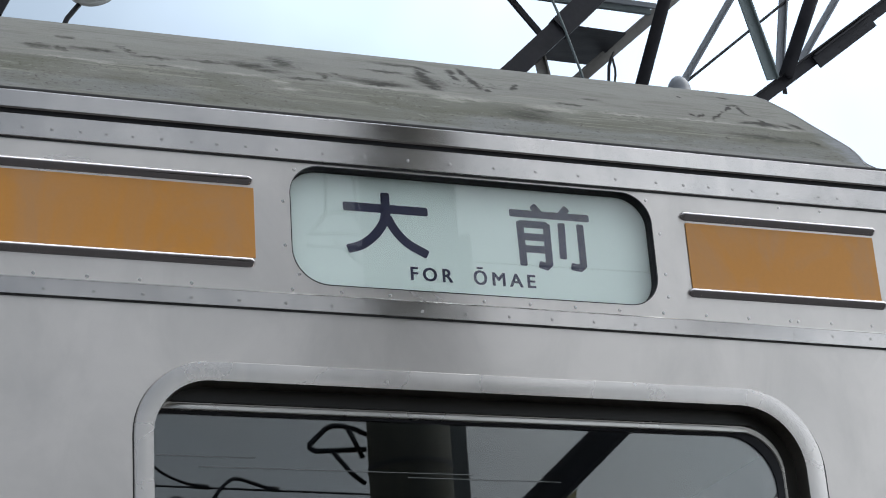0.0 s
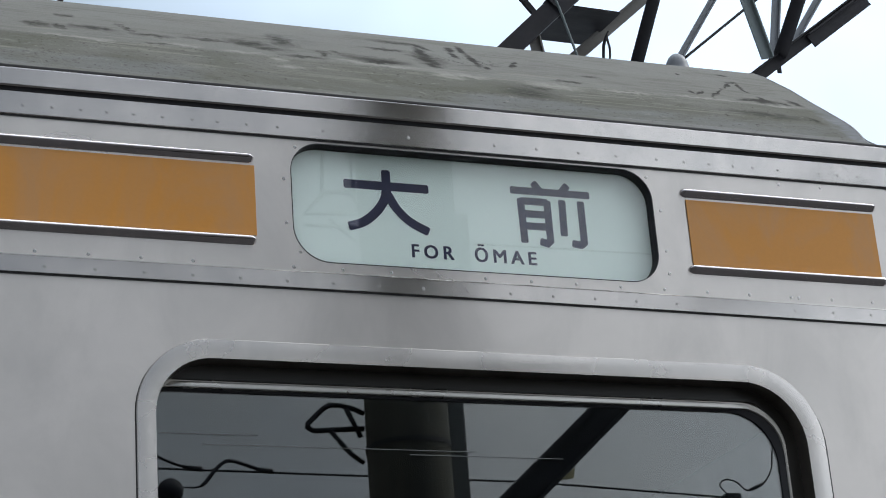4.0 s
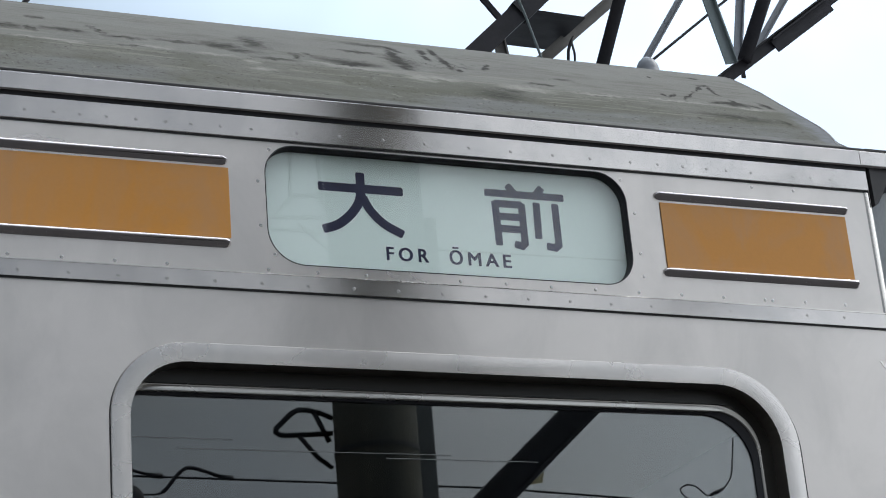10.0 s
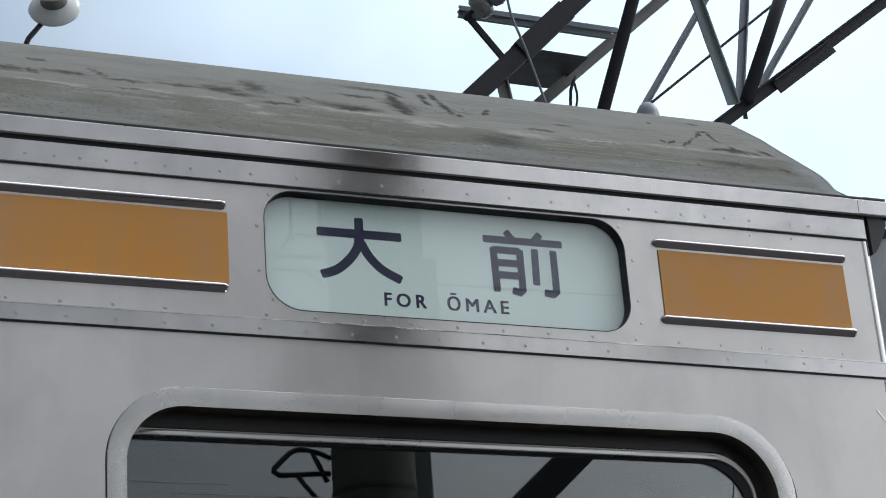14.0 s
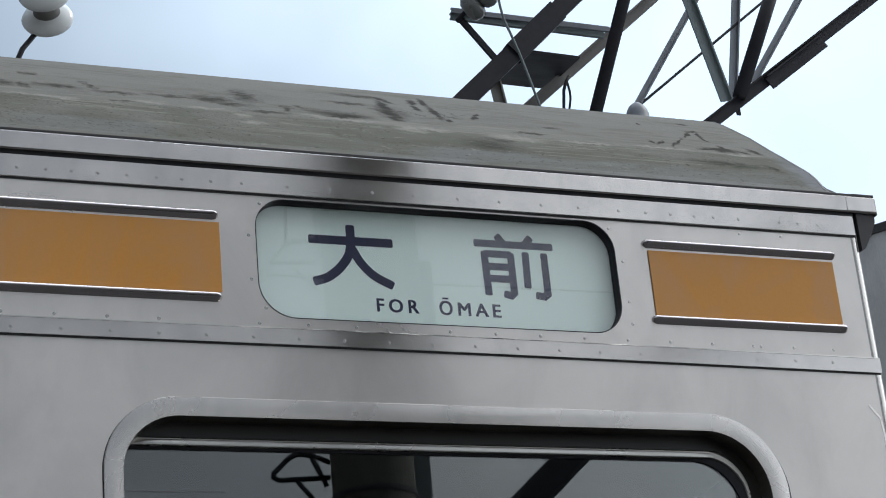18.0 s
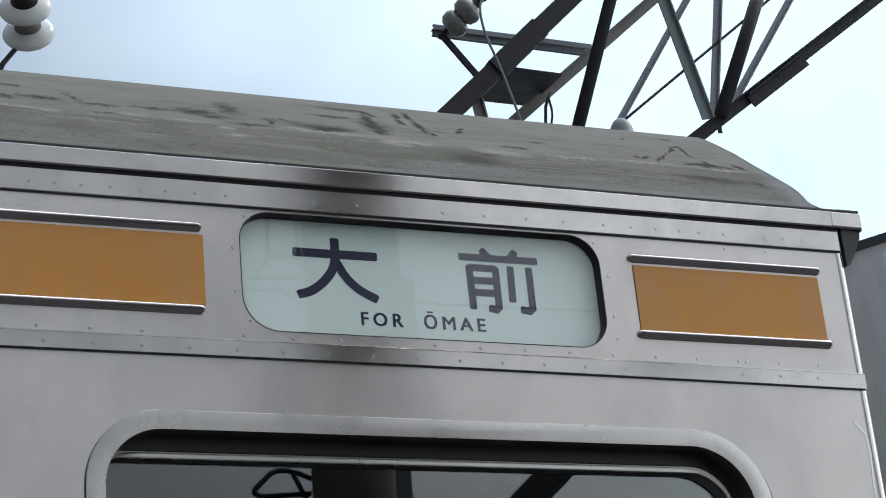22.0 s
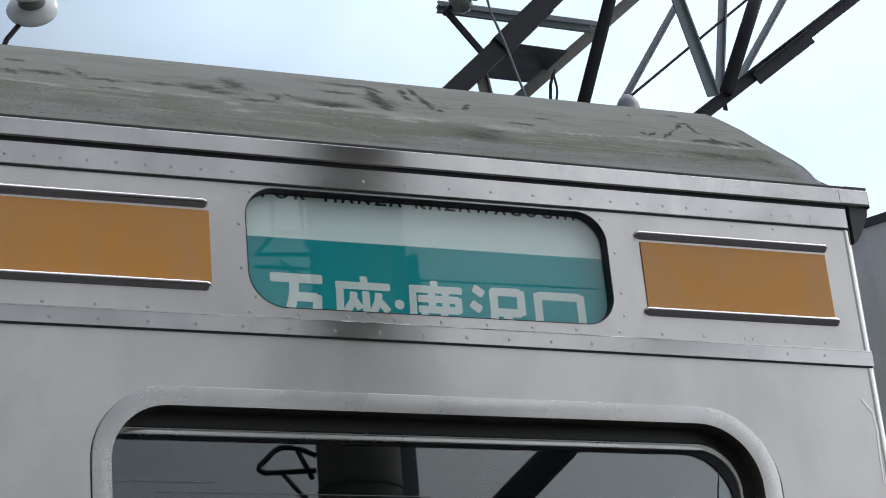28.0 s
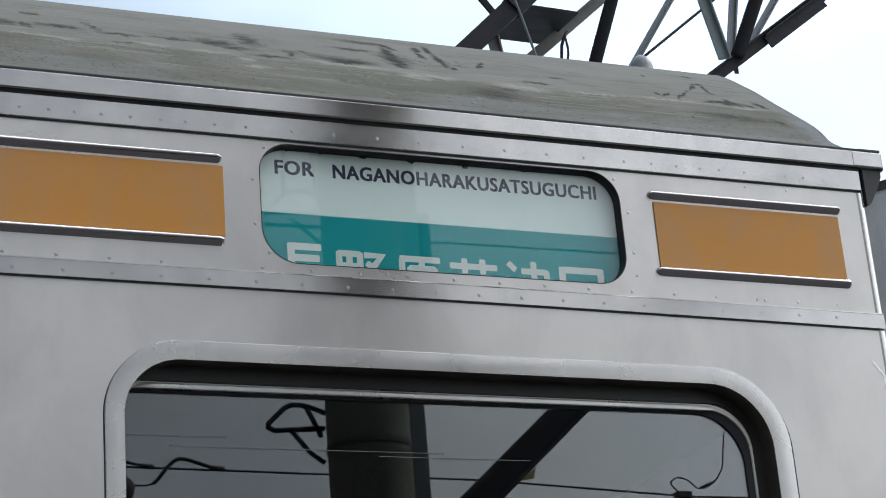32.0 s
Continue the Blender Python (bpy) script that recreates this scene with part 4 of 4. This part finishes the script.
BASES = [2.958 - PITCH * k for k in range(6)]
EDGES = [3.30, 2.890, 2.628, 2.345, 2.084, 1.803, 1.40]


def omae(bm, z):
    glyph(bm, "big", 0.1745, 0.3215, z + 0.040, z + 0.151, 0.0155)
    glyph(bm, "front", 0.4680, 0.6142, z + 0.0390, z + 0.1490, 0.0132)
    word(bm, "FOR", 0.2855, 0.3575, z, 0.0225, 0.014, 1.45)
    word(bm, "\u014cMAE", 0.3955, 0.5045, z, 0.0225, 0.014, 1.40)


def manza(bm, z, up=0.0):
    for name, a, b, wide in (("myriad", 0.121, 0.209, 0.0158), ("seat", 0.2226, 0.325, 0.0130), ("deer", 0.350, 0.452, 0.0128), ("marsh", 0.465, 0.566, 0.0148), ("mouth", 0.584, 0.6745, 0.0148)):
        glyph(bm, name, a, b, z + up + 0.035, z + up + (0.1300 if name == "mouth" else 0.134), wide)
    c = [bm.verts.new((0.3395 + 0.0085 * math.cos(k * math.pi / 8), -0.0003, z + up + 0.0925 + 0.0085 * math.sin(k * math.pi / 8))) for k in range(16)]
    bm.faces.new(c)
    word(bm, "FOR", 0.1155, 0.1885, z, 0.0225, 0.014, 1.40)
    word(bm, "MANZA-KAZAWAGUCHI", 0.2235, 0.6755, z, 0.0225, 0.014, 1.42)


def naganohara(bm, z):
    for name, a, b in (("long", 0.116, 0.198), ("field", 0.208, 0.291), ("plain", 0.311, 0.388), ("grass", 0.405, 0.490), ("harbour", 0.501, 0.590), ("mouth", 0.604, 0.685)):
        glyph(bm, name, a, b, z + 0.040, z + (0.153 if name == "long" else 0.146), 0.0122 if name in ("mouth", "long") else 0.0108)
    word(bm, "FOR", 0.113, 0.178, z, 0.0235, 0.018, 1.08)
    word(bm, "NAGANOHARAKUSATSUGUCHI", 0.212, 0.688, z, 0.0235, 0.018, 1.08)


prints = {}
for k, draw in enumerate((omae, omae, manza, manza, naganohara, naganohara)):
    prints[k] = bmesh.new()
    draw(prints[k], BASES[k] - (0.002 if k == 1 else 0.0), *((0.005,) if k == 3 else ()))
STRIP, FILM_Y = 0.027, 0.024
FILM_X, FILM_Z = -0.0028, -0.0036
film_strips = []
for k in range(57):
    top = 3.192 - STRIP * k
    low = top - STRIP
    mid = (top + low) / 2
    bm = bmesh.new()
    for p, pr in prints.items():
        zs = (BASES[p] - 0.004, BASES[p] + 0.158)
        if zs[1] < low or zs[0] > top:
            continue
        cutting = pr.copy()
        for co, no in (((0, 0, top), (0, 0, 1)), ((0, 0, low), (0, 0, -1))):
            bmesh.ops.bisect_plane(cutting, geom=cutting.verts[:] + cutting.edges[:] + cutting.faces[:], plane_co=co, plane_no=no, clear_outer=True)
        for f in cutting.faces:
            f.material_index = 2 if p % 2 == 0 else 3
        tmp = bpy.data.meshes.new("tmp")
        cutting.to_mesh(tmp)
        cutting.free()
        bm.from_mesh(tmp)
        bpy.data.meshes.remove(tmp)
    for c in range(6):
        a, b = min(top, EDGES[c]), max(low, EDGES[c + 1])
        if a <= b:
            continue
        for y, flip in ((0.0, 1), (0.0004, -1)):
            f = bm.faces.new([bm.verts.new((x, y, z)) for x, z in ((0.05, a), (0.05, b), (0.745, b), (0.745, a))][::flip])
            f.material_index = c % 2
    for v in bm.verts:
        v.co.z -= mid
    me = bpy.data.meshes.new("film_strip")
    bm.to_mesh(me)
    bm.free()
    for m in (FILM_WHITE, FILM_GREEN, INK, PALE):
        me.materials.append(m)
    ob = new("film_strip", me)
    ob.parent = blind
    film_strips.append((ob, mid))
for pr in prints.values():
    pr.free()

# ---- steel gantry beyond the train ----
gantry = thing("catenary_gantry", "dark and grey-green lattice steel catenary gantry", "catenary structure")
HANGER = ((0.0669, 3.0, 5.1044), (0.0251, 3.0, 5.0111))
BARS = (
    ("brace", (2.3627, 3.00, 5.5226), (1.8300, 3.00, 4.9935), 0.0705, DARK_STEEL, 0.60, 0.25, 0),
    ("sleeve", (2.2253, 2.99, 5.3869), (2.0308, 2.99, 5.1902), 0.0830, DARK_STEEL, 0.00, 0.00, 0),
    ("post", (2.5282, 2.98, 5.5326), (2.3255, 2.98, 4.9859), 0.0480, DARK_STEEL, 2.45, 0.25, 0),
    ("diagonal", (2.7991, 3.35, 5.6704), (2.4420, 3.35, 5.3473), 0.0445, TAN_STEEL, 1.20, 0.75, -1),
    ("arm_lip", (1.8840, 3.19, 5.4545), (2.5390, 3.19, 5.4455), 0.0210, PALE_STEEL, 0.00, 0.00, 0),
    ("arm", (1.8830, 3.20, 5.4365), (2.5160, 3.20, 5.4258), 0.0270, GREEN_STEEL, 0.00, 0.00, 0),
    ("strut", (1.9160, 3.20, 5.4380), (2.0426, 3.20, 5.2808), 0.0235, DARK_STEEL, 0.00, 0.30, 0),
    ("leg", (2.7593, 2.98, 5.5523), (2.8614, 2.98, 5.1124), 0.0460, GREEN_STEEL, 0.50, 0.11, 1),
    ("lacing", (3.0652, 3.30, 5.7843), (2.6858, 3.30, 5.2060), 0.0265, PALE_STEEL, 0.40, 0.30, 1),
    ("lacing", (3.2117, 3.30, 5.8033), (3.1138, 3.30, 5.3007), 0.0335, PALE_STEEL, 0.40, 0.10, 1),
    ("post", (3.1876, 2.99, 5.6237), (2.9608, 2.99, 5.1401), 0.0530, DARK_STEEL, 0.60, 0.10, 0),
    ("lacing", (3.5615, 3.30, 5.8486), (3.2322, 3.30, 5.3689), 0.0285, PALE_STEEL, 0.40, 0.06, 1),
    ("brace", (3.6097, 3.00, 5.5907), (2.8753, 3.00, 5.0291), 0.0485, DARK_STEEL, 0.50, 0.25, -1),
    ("sleeve", (3.3587, 2.99, 5.3773), (3.0808, 2.99, 5.1647), 0.0560, DARK_STEEL, 0.00, 0.00, -1),
    ("stub", (1.9550, 3.04, 5.0949), (1.9666, 3.04, 5.0162), 0.0420, TAN_STEEL, 0.20, 1.20, 1),
    ("hanger_bar", HANGER[0], HANGER[1], 0.0400, DARK_STEEL, 3.00, 0.00, 0),
)
for name, p, q, w, m, more, less, lip in BARS:
    p, q = Vector(p), Vector(q)
    ends = p + (p - q) * more, q + (q - p) * less
    round_bar = name == "post"
    part(name, rod(*ends, w * 0.5, 16) if round_bar else angle_bar(*ends, w, lip=lip), m, gantry, smooth=round_bar)
part("tie_rod", rod((3.479, 3.3, 5.8505), (2.590, 3.3, 5.109), 0.0055, 8), DARK_STEEL, gantry)
bm = bmesh.new()
rim = [(2.1297, 3.08, 5.2463), (2.3352, 3.08, 5.2409), (2.4208, 3.55, 5.3579), (2.1809, 3.55, 5.3603)]
fr, bk = ([bm.verts.new((x, y, z + up)) for x, y, z in rim] for up in (0.0, 0.008))
bm.faces.new(fr)
bm.faces.new(bk)
for k in range(4):
    bm.faces.new((fr[k], fr[(k + 1) % 4], bk[(k + 1) % 4], bk[k]))
part("foot_plate", bm, DARK_STEEL, gantry, "dark steel plate under the arm")
part("conduit", bent([(2.249, 3.1, 4.95), (2.2531, 3.1, 5.0358), (2.2623, 3.1, 5.1113), (2.2756, 3.1, 5.1456), (2.290, 3.1, 5.170)], 0.0062), DARK_STEEL, gantry, smooth=True)
part("wire", bent([(2.262, 3.1, 4.95), (2.2763, 3.1, 5.0381), (2.2850, 3.1, 5.075), (2.2865, 3.1, 5.1021), (2.2788, 3.1, 5.153)], 0.0045), DARK_STEEL, gantry, smooth=True)
part("gusset", box(2.934, 2.952, 3.018, 3.024, 5.030, 5.062, 0.002), DARK_STEEL, gantry)
part("mast", box(2.2, 2.5, 3.5, 3.8, 0.002, 5.0), GREEN_STEEL, gantry)
part("cross_beam", box(1.8, 2.75, 3.36, 3.6, 4.75, 4.95), GREEN_STEEL, gantry)
part("top_beam", box(0.3, 3.6, 2.97, 3.11, 6.85, 7.0, 0.01), GREEN_STEEL, gantry)
part("earth_wire", bent(curve([(2.0071, 2.95, 5.4764), (1.9757, 2.95, 5.4345), (1.9687, 2.95, 5.4101), (1.9682, 2.95, 5.3631), (1.9797, 2.95, 5.2922), (2.0001, 2.95, 5.2344), (2.0286, 2.95, 5.1465), (2.0664, 2.95, 5.0106), (2.079, 2.95, 4.9622), (2.10, 2.95, 4.88)]), 0.0048), GREEN_STEEL, gantry, "thin grey-green cable", smooth=True)


def insulator(at, axis, discs, mats, rad):
    """A string of turned porcelain discs with metal caps."""
    ob = thing("insulator", "glazed porcelain insulator string with dark metal caps", "insulator", "insulators", at=at)
    for k in range(discs):
        h = -k * rad * 1.25
        part("disc", lathe([(rad * 0.30, h + rad * 0.30), (rad * 0.62, h + rad * 0.22), (rad * 0.92, h + rad * 0.05), (rad, h - rad * 0.10), (rad * 0.96, h - rad * 0.20), (rad * 0.70, h - rad * 0.16), (rad * 0.3, h - rad * 0.2)], (0, 0, 0), axis), mats, ob, smooth=True)
        part("cap", lathe([(rad * 0.24, h + rad * 0.95), (rad * 0.38, h + rad * 0.86), (rad * 0.42, h + rad * 0.5), (rad * 0.52, h + rad * 0.24)], (0, 0, 0), axis), TAN_STEEL if k else DARK_STEEL, ob, "brown metal cap", smooth=True)
    return ob


up = Vector((-0.27, -0.88, 0.34)).normalized()
ins = insulator((0.332, 3.02, 5.250), up, 2, PORCELAIN, 0.088)
part("link", bent([(0, 0, 0), tuple(up * 0.3)], 0.012), DARK_STEEL, ins, smooth=True)
part("hook", bent([tuple(up * -0.12), (-0.055, 0.10, -0.17), (-0.14, 0.05, -0.40)], 0.009), DARK_STEEL, ins, smooth=True)
part("hanger", rod(tuple(up * 0.3), (0.25, 0.0, 1.60), 0.012), DARK_STEEL, ins)
ins = thing("insulator", "grey glazed porcelain bell insulator on the gantry arm", "insulator", "insulators", at=(1.9354, 3.1, 5.4483))
way = Vector((0.62, -0.62, 0.42)).normalized()
for at in ((0.049, -0.02, 0.030), (0.013, 0.02, -0.006)):
    part("bell", lathe([(0.012, -0.044), (0.033, -0.043), (0.049, -0.030), (0.055, -0.006), (0.052, 0.009), (0.041, 0.020), (0.026, 0.025), (0.017, 0.033)], at, way), PORCELAIN_OLD, ins, smooth=True)
part("cap", lathe([(0.019, 0.018), (0.019, 0.034), (0.013, 0.044), (0.003, 0.046)], (0.049, -0.02, 0.030), way), DARK_STEEL, ins, "dark metal cap", smooth=True)
part("lead", rod((0.075, -0.050, 0.050), (0.42, -0.10, 0.26), 0.013), DARK_STEEL, ins)
part("foot", rod((-0.005, 0.03, -0.012), (-0.040, 0.080, -0.048), 0.009), DARK_STEEL, ins)

# roof cap
bm = lathe([(0.030, 0.0), (0.030, 0.012), (0.027, 0.016), (0.0255, 0.040), (0.0225, 0.052), (0.017, 0.062), (0.010, 0.0685), (0.003, 0.071)], (1.140, 0.6, 3.632), n=28)
part("roof_vent_cap", bm, PALE_STEEL, car, "small grey domed cap on the roof", smooth=True)

# ---- pole on the platform, mirrored in the glass ----
PY = -1.7
mast = thing("platform_pole", "weathered brown timber pole with dark duct and brace", "utility pole")
part("pole", rod((0.889, -1.665, 0.2), (0.889, -1.665, 7.0), 0.105, 40), WOOD, mast, smooth=True)
part("duct", box(0.965, 1.055, PY - 0.06, PY + 0.02, 0.2, 7.0, 0.008), DUCT, mast, "dark cable duct")
part("duct_edge", box(0.978, 1.002, PY + 0.021, PY + 0.030, 0.2, 7.0, 0.002), DARK_STEEL, mast)
part("clamp", rod((0.889, -1.665, 3.137), (0.889, -1.665, 3.149), 0.108, 40), DARK_STEEL, mast)
part("junction_box", box(1.066, 1.094, PY - 0.06, PY + 0.01, 3.551, 3.791, 0.01), DARK_STEEL, mast)
part("brace", angle_bar((2.403, PY + 0.03, 4.125), (1.029, PY + 0.03, 2.888), 0.077, 0.01), DARK_STEEL, mast, "diagonal dark steel brace")
part("tag", plate([(1.288, 3.068), (1.332, 3.104), (1.326, 3.074)], [], PY + 0.05, PY + 0.053), TAG, mast, "small yellowed tag")
part("step_loop", bent([(0.789, PY, 3.243), (0.760, PY, 3.255), (0.725, PY, 3.2625), (0.700, PY, 3.262), (0.682, PY, 3.253), (0.640, PY, 3.212), (0.639, PY, 3.202), (0.653, PY, 3.194), (0.786, PY, 3.204)], 0.0071), DARK_STEEL, mast, "bent pipe bracket", smooth=True)
part("step_strut", bent([(0.742, PY, 3.254), (0.777, PY, 3.181)], 0.0071), DARK_STEEL, mast, smooth=True)
part("step_strut", bent([(0.697, PY, 3.196), (0.745, PY, 3.140), (0.781, PY, 3.114)], 0.0065), DARK_STEEL, mast, smooth=True)
part("step_loop", bent([(0.794, PY, 3.789), (0.773, PY, 3.828), (0.700, PY, 3.822), (0.648, PY, 3.759), (0.793, PY, 3.769)], 0.0071), DARK_STEEL, mast, "bent pipe bracket", smooth=True)
for a, b in ((0.712, 4.195), (0.695, 3.822)), ((0.761, 4.194), (0.782, 3.823)), ((0.710, 3.748), (0.787, 3.684)), ((0.641, 3.726), (0.790, 3.728)):
    part("step_strut", bent([(a[0], PY, a[1]), (b[0], PY, b[1])], 0.0056), DARK_STEEL, mast, smooth=True)
wires = thing("overhead_cables", "thin dark overhead cables with clamps over the next track", "cable")
YARD = -11.1


def strung(rows):
    """Points in the plane of the next track's wires."""
    return [Vector((x, YARD, z)) for x, z in rows]


part("cable", bent(strung([(-60, 5.755), (2.398, 5.762), (5.411, 5.726), (7.209, 5.632), (74, 5.632)]), 0.0085), DARK_STEEL, wires, smooth=True)
part("cable", bent(strung([(4.977, 7.683), (6.643, 7.701), (74, 7.701)]), 0.0085), DARK_STEEL, wires, smooth=True)
part("jumper", bent(curve(strung([(2.752, 5.640), (2.790, 5.672), (2.868, 5.772), (2.935, 5.826), (2.990, 5.832), (3.061, 5.815), (3.190, 5.775), (3.250, 5.767)])), 0.0150), DARK_STEEL, wires, smooth=True)
part("jumper", bent(curve(strung([(2.355, 5.909), (2.438, 5.848), (2.586, 5.790), (2.717, 5.770)])), 0.0115), DARK_STEEL, wires, smooth=True)
part("stub_wire", bent(curve(strung([(2.56, 5.598), (2.62, 5.622), (2.70, 5.624), (2.752, 5.636)])), 0.0070), DARK_STEEL, wires, smooth=True)
for x, z in ((3.245, 5.765), (2.71, 5.768)):
    part("sleeve", rod((x - 0.05, YARD, z + 0.002), (x + 0.05, YARD, z - 0.003), 0.021, 12), DARK_STEEL, wires, smooth=True)
bm = bmesh.new()
bmesh.ops.create_uvsphere(bm, u_segments=20, v_segments=12, radius=0.097, matrix=Matrix.Translation((2.520, YARD, 5.592)))
part("ball", bm, DARK_STEEL, wires, smooth=True)
part("tail", bent(curve(strung([(7.589, 6.192), (7.553, 6.006), (7.522, 5.872), (7.416, 5.745), (7.282, 5.702), (7.191, 5.769), (7.096, 5.787), (7.035, 5.745), (7.063, 5.699), (7.117, 5.650)])), 0.0062), DARK_STEEL, wires, smooth=True)
part("ferrule", rod((7.437, YARD, 5.763), (7.306, YARD, 5.708), 0.0125), DARK_STEEL, wires, smooth=True)
for x in (-60, 74):
    part("end_pole", rod((x, YARD, 0.0), (x, YARD, 7.9), 0.13, 16, r2=0.10), TAN_STEEL, wires, smooth=True)
part("clamp", box(7.069, 7.206, YARD - 0.06, YARD + 0.03, 5.614, 5.675, 0.012), DARK_STEEL, wires)

# ---- rivets ----
prof = [(0.0031, 0.0), (0.0027, 0.00010), (0.0018, 0.00017), (0.0006, 0.00020)]
tmp = lathe(prof, (0, 0, 0), (0, -1, 0), 10)
rivet_mesh = bpy.data.meshes.new("rivet")
for f in tmp.faces:
    f.smooth = True
tmp.to_mesh(rivet_mesh)
tmp.free()
rivet_mesh.materials.append(RIVET)
UPPER = (-0.40, -0.35, -0.305, -0.26, -0.22, -0.178, -0.132, -0.084, -0.043, 0.005, 0.056, 0.133, 0.205, 0.28, 0.354, 0.433, 0.509, 0.587, 0.657, 0.734, 0.787, 0.836, 0.883, 0.922, 0.972, 1.056, 1.094, 1.135)
spots = [(x, -0.004, 3.1545) for x in UPPER] + [(0.236 + 0.081 * k, 0.0, 2.9155) for k in range(-8, 12) if not -0.06 < 0.236 + 0.081 * k < 0.06]
spots += [(0.061 + 0.0755 * k, -0.004, 2.890) for k in range(-6, 15)]
spots += [(0.085, 0, 3.123), (0.064, 0, 3.066), (0.065, 0, 2.99), (0.086, 0, 2.942), (0.712, 0, 3.121), (0.732, 0, 3.06), (0.734, 0, 2.986), (0.735, 0, 2.945), (0.363, -0.0055, 2.777), (0.190, -0.0055, 2.777), (0.98, 0, 2.915), (0.972, 0, 3.128), (1.056, 0, 3.128)]
for p in spots:
    ob = new("rivet", rivet_mesh)
    ob.location, ob.parent = p, car

# ---- movement ----
TURN_LOW, TURN_HIGH, BEND = 2.895, 3.165, 0.02


def on_film(z):
    """The pose of a strip that has run to the height z: up the front, and level inside the roof before and after."""
    arc = BEND * math.pi / 2
    if z > TURN_HIGH:
        s = z - TURN_HIGH
        a = min(1, s / arc) * math.pi / 2
        return pose(FILM_X, FILM_Y + BEND * (1 - math.cos(a)) + max(0, s - arc), TURN_HIGH + BEND * math.sin(a), -math.degrees(a))
    if z < TURN_LOW:
        s = TURN_LOW - z
        a = min(1, s / arc) * math.pi / 2
        return pose(FILM_X, FILM_Y + BEND * (1 - math.cos(a)) + max(0, s - arc), TURN_LOW - BEND * math.sin(a), math.degrees(a))
    return pose(FILM_X, FILM_Y, z)


SPEED, BEGIN = 0.1268, 22.36


def motions():
    times = [0.0, 22.2, BEGIN] + [22.5 + 0.1 * k for k in range(96)]
    for ob, mid in film_strips:
        walk(ob, [(t, on_film(mid + FILM_Z + SPEED * max(0.0, t - BEGIN))) for t in times])


motions()
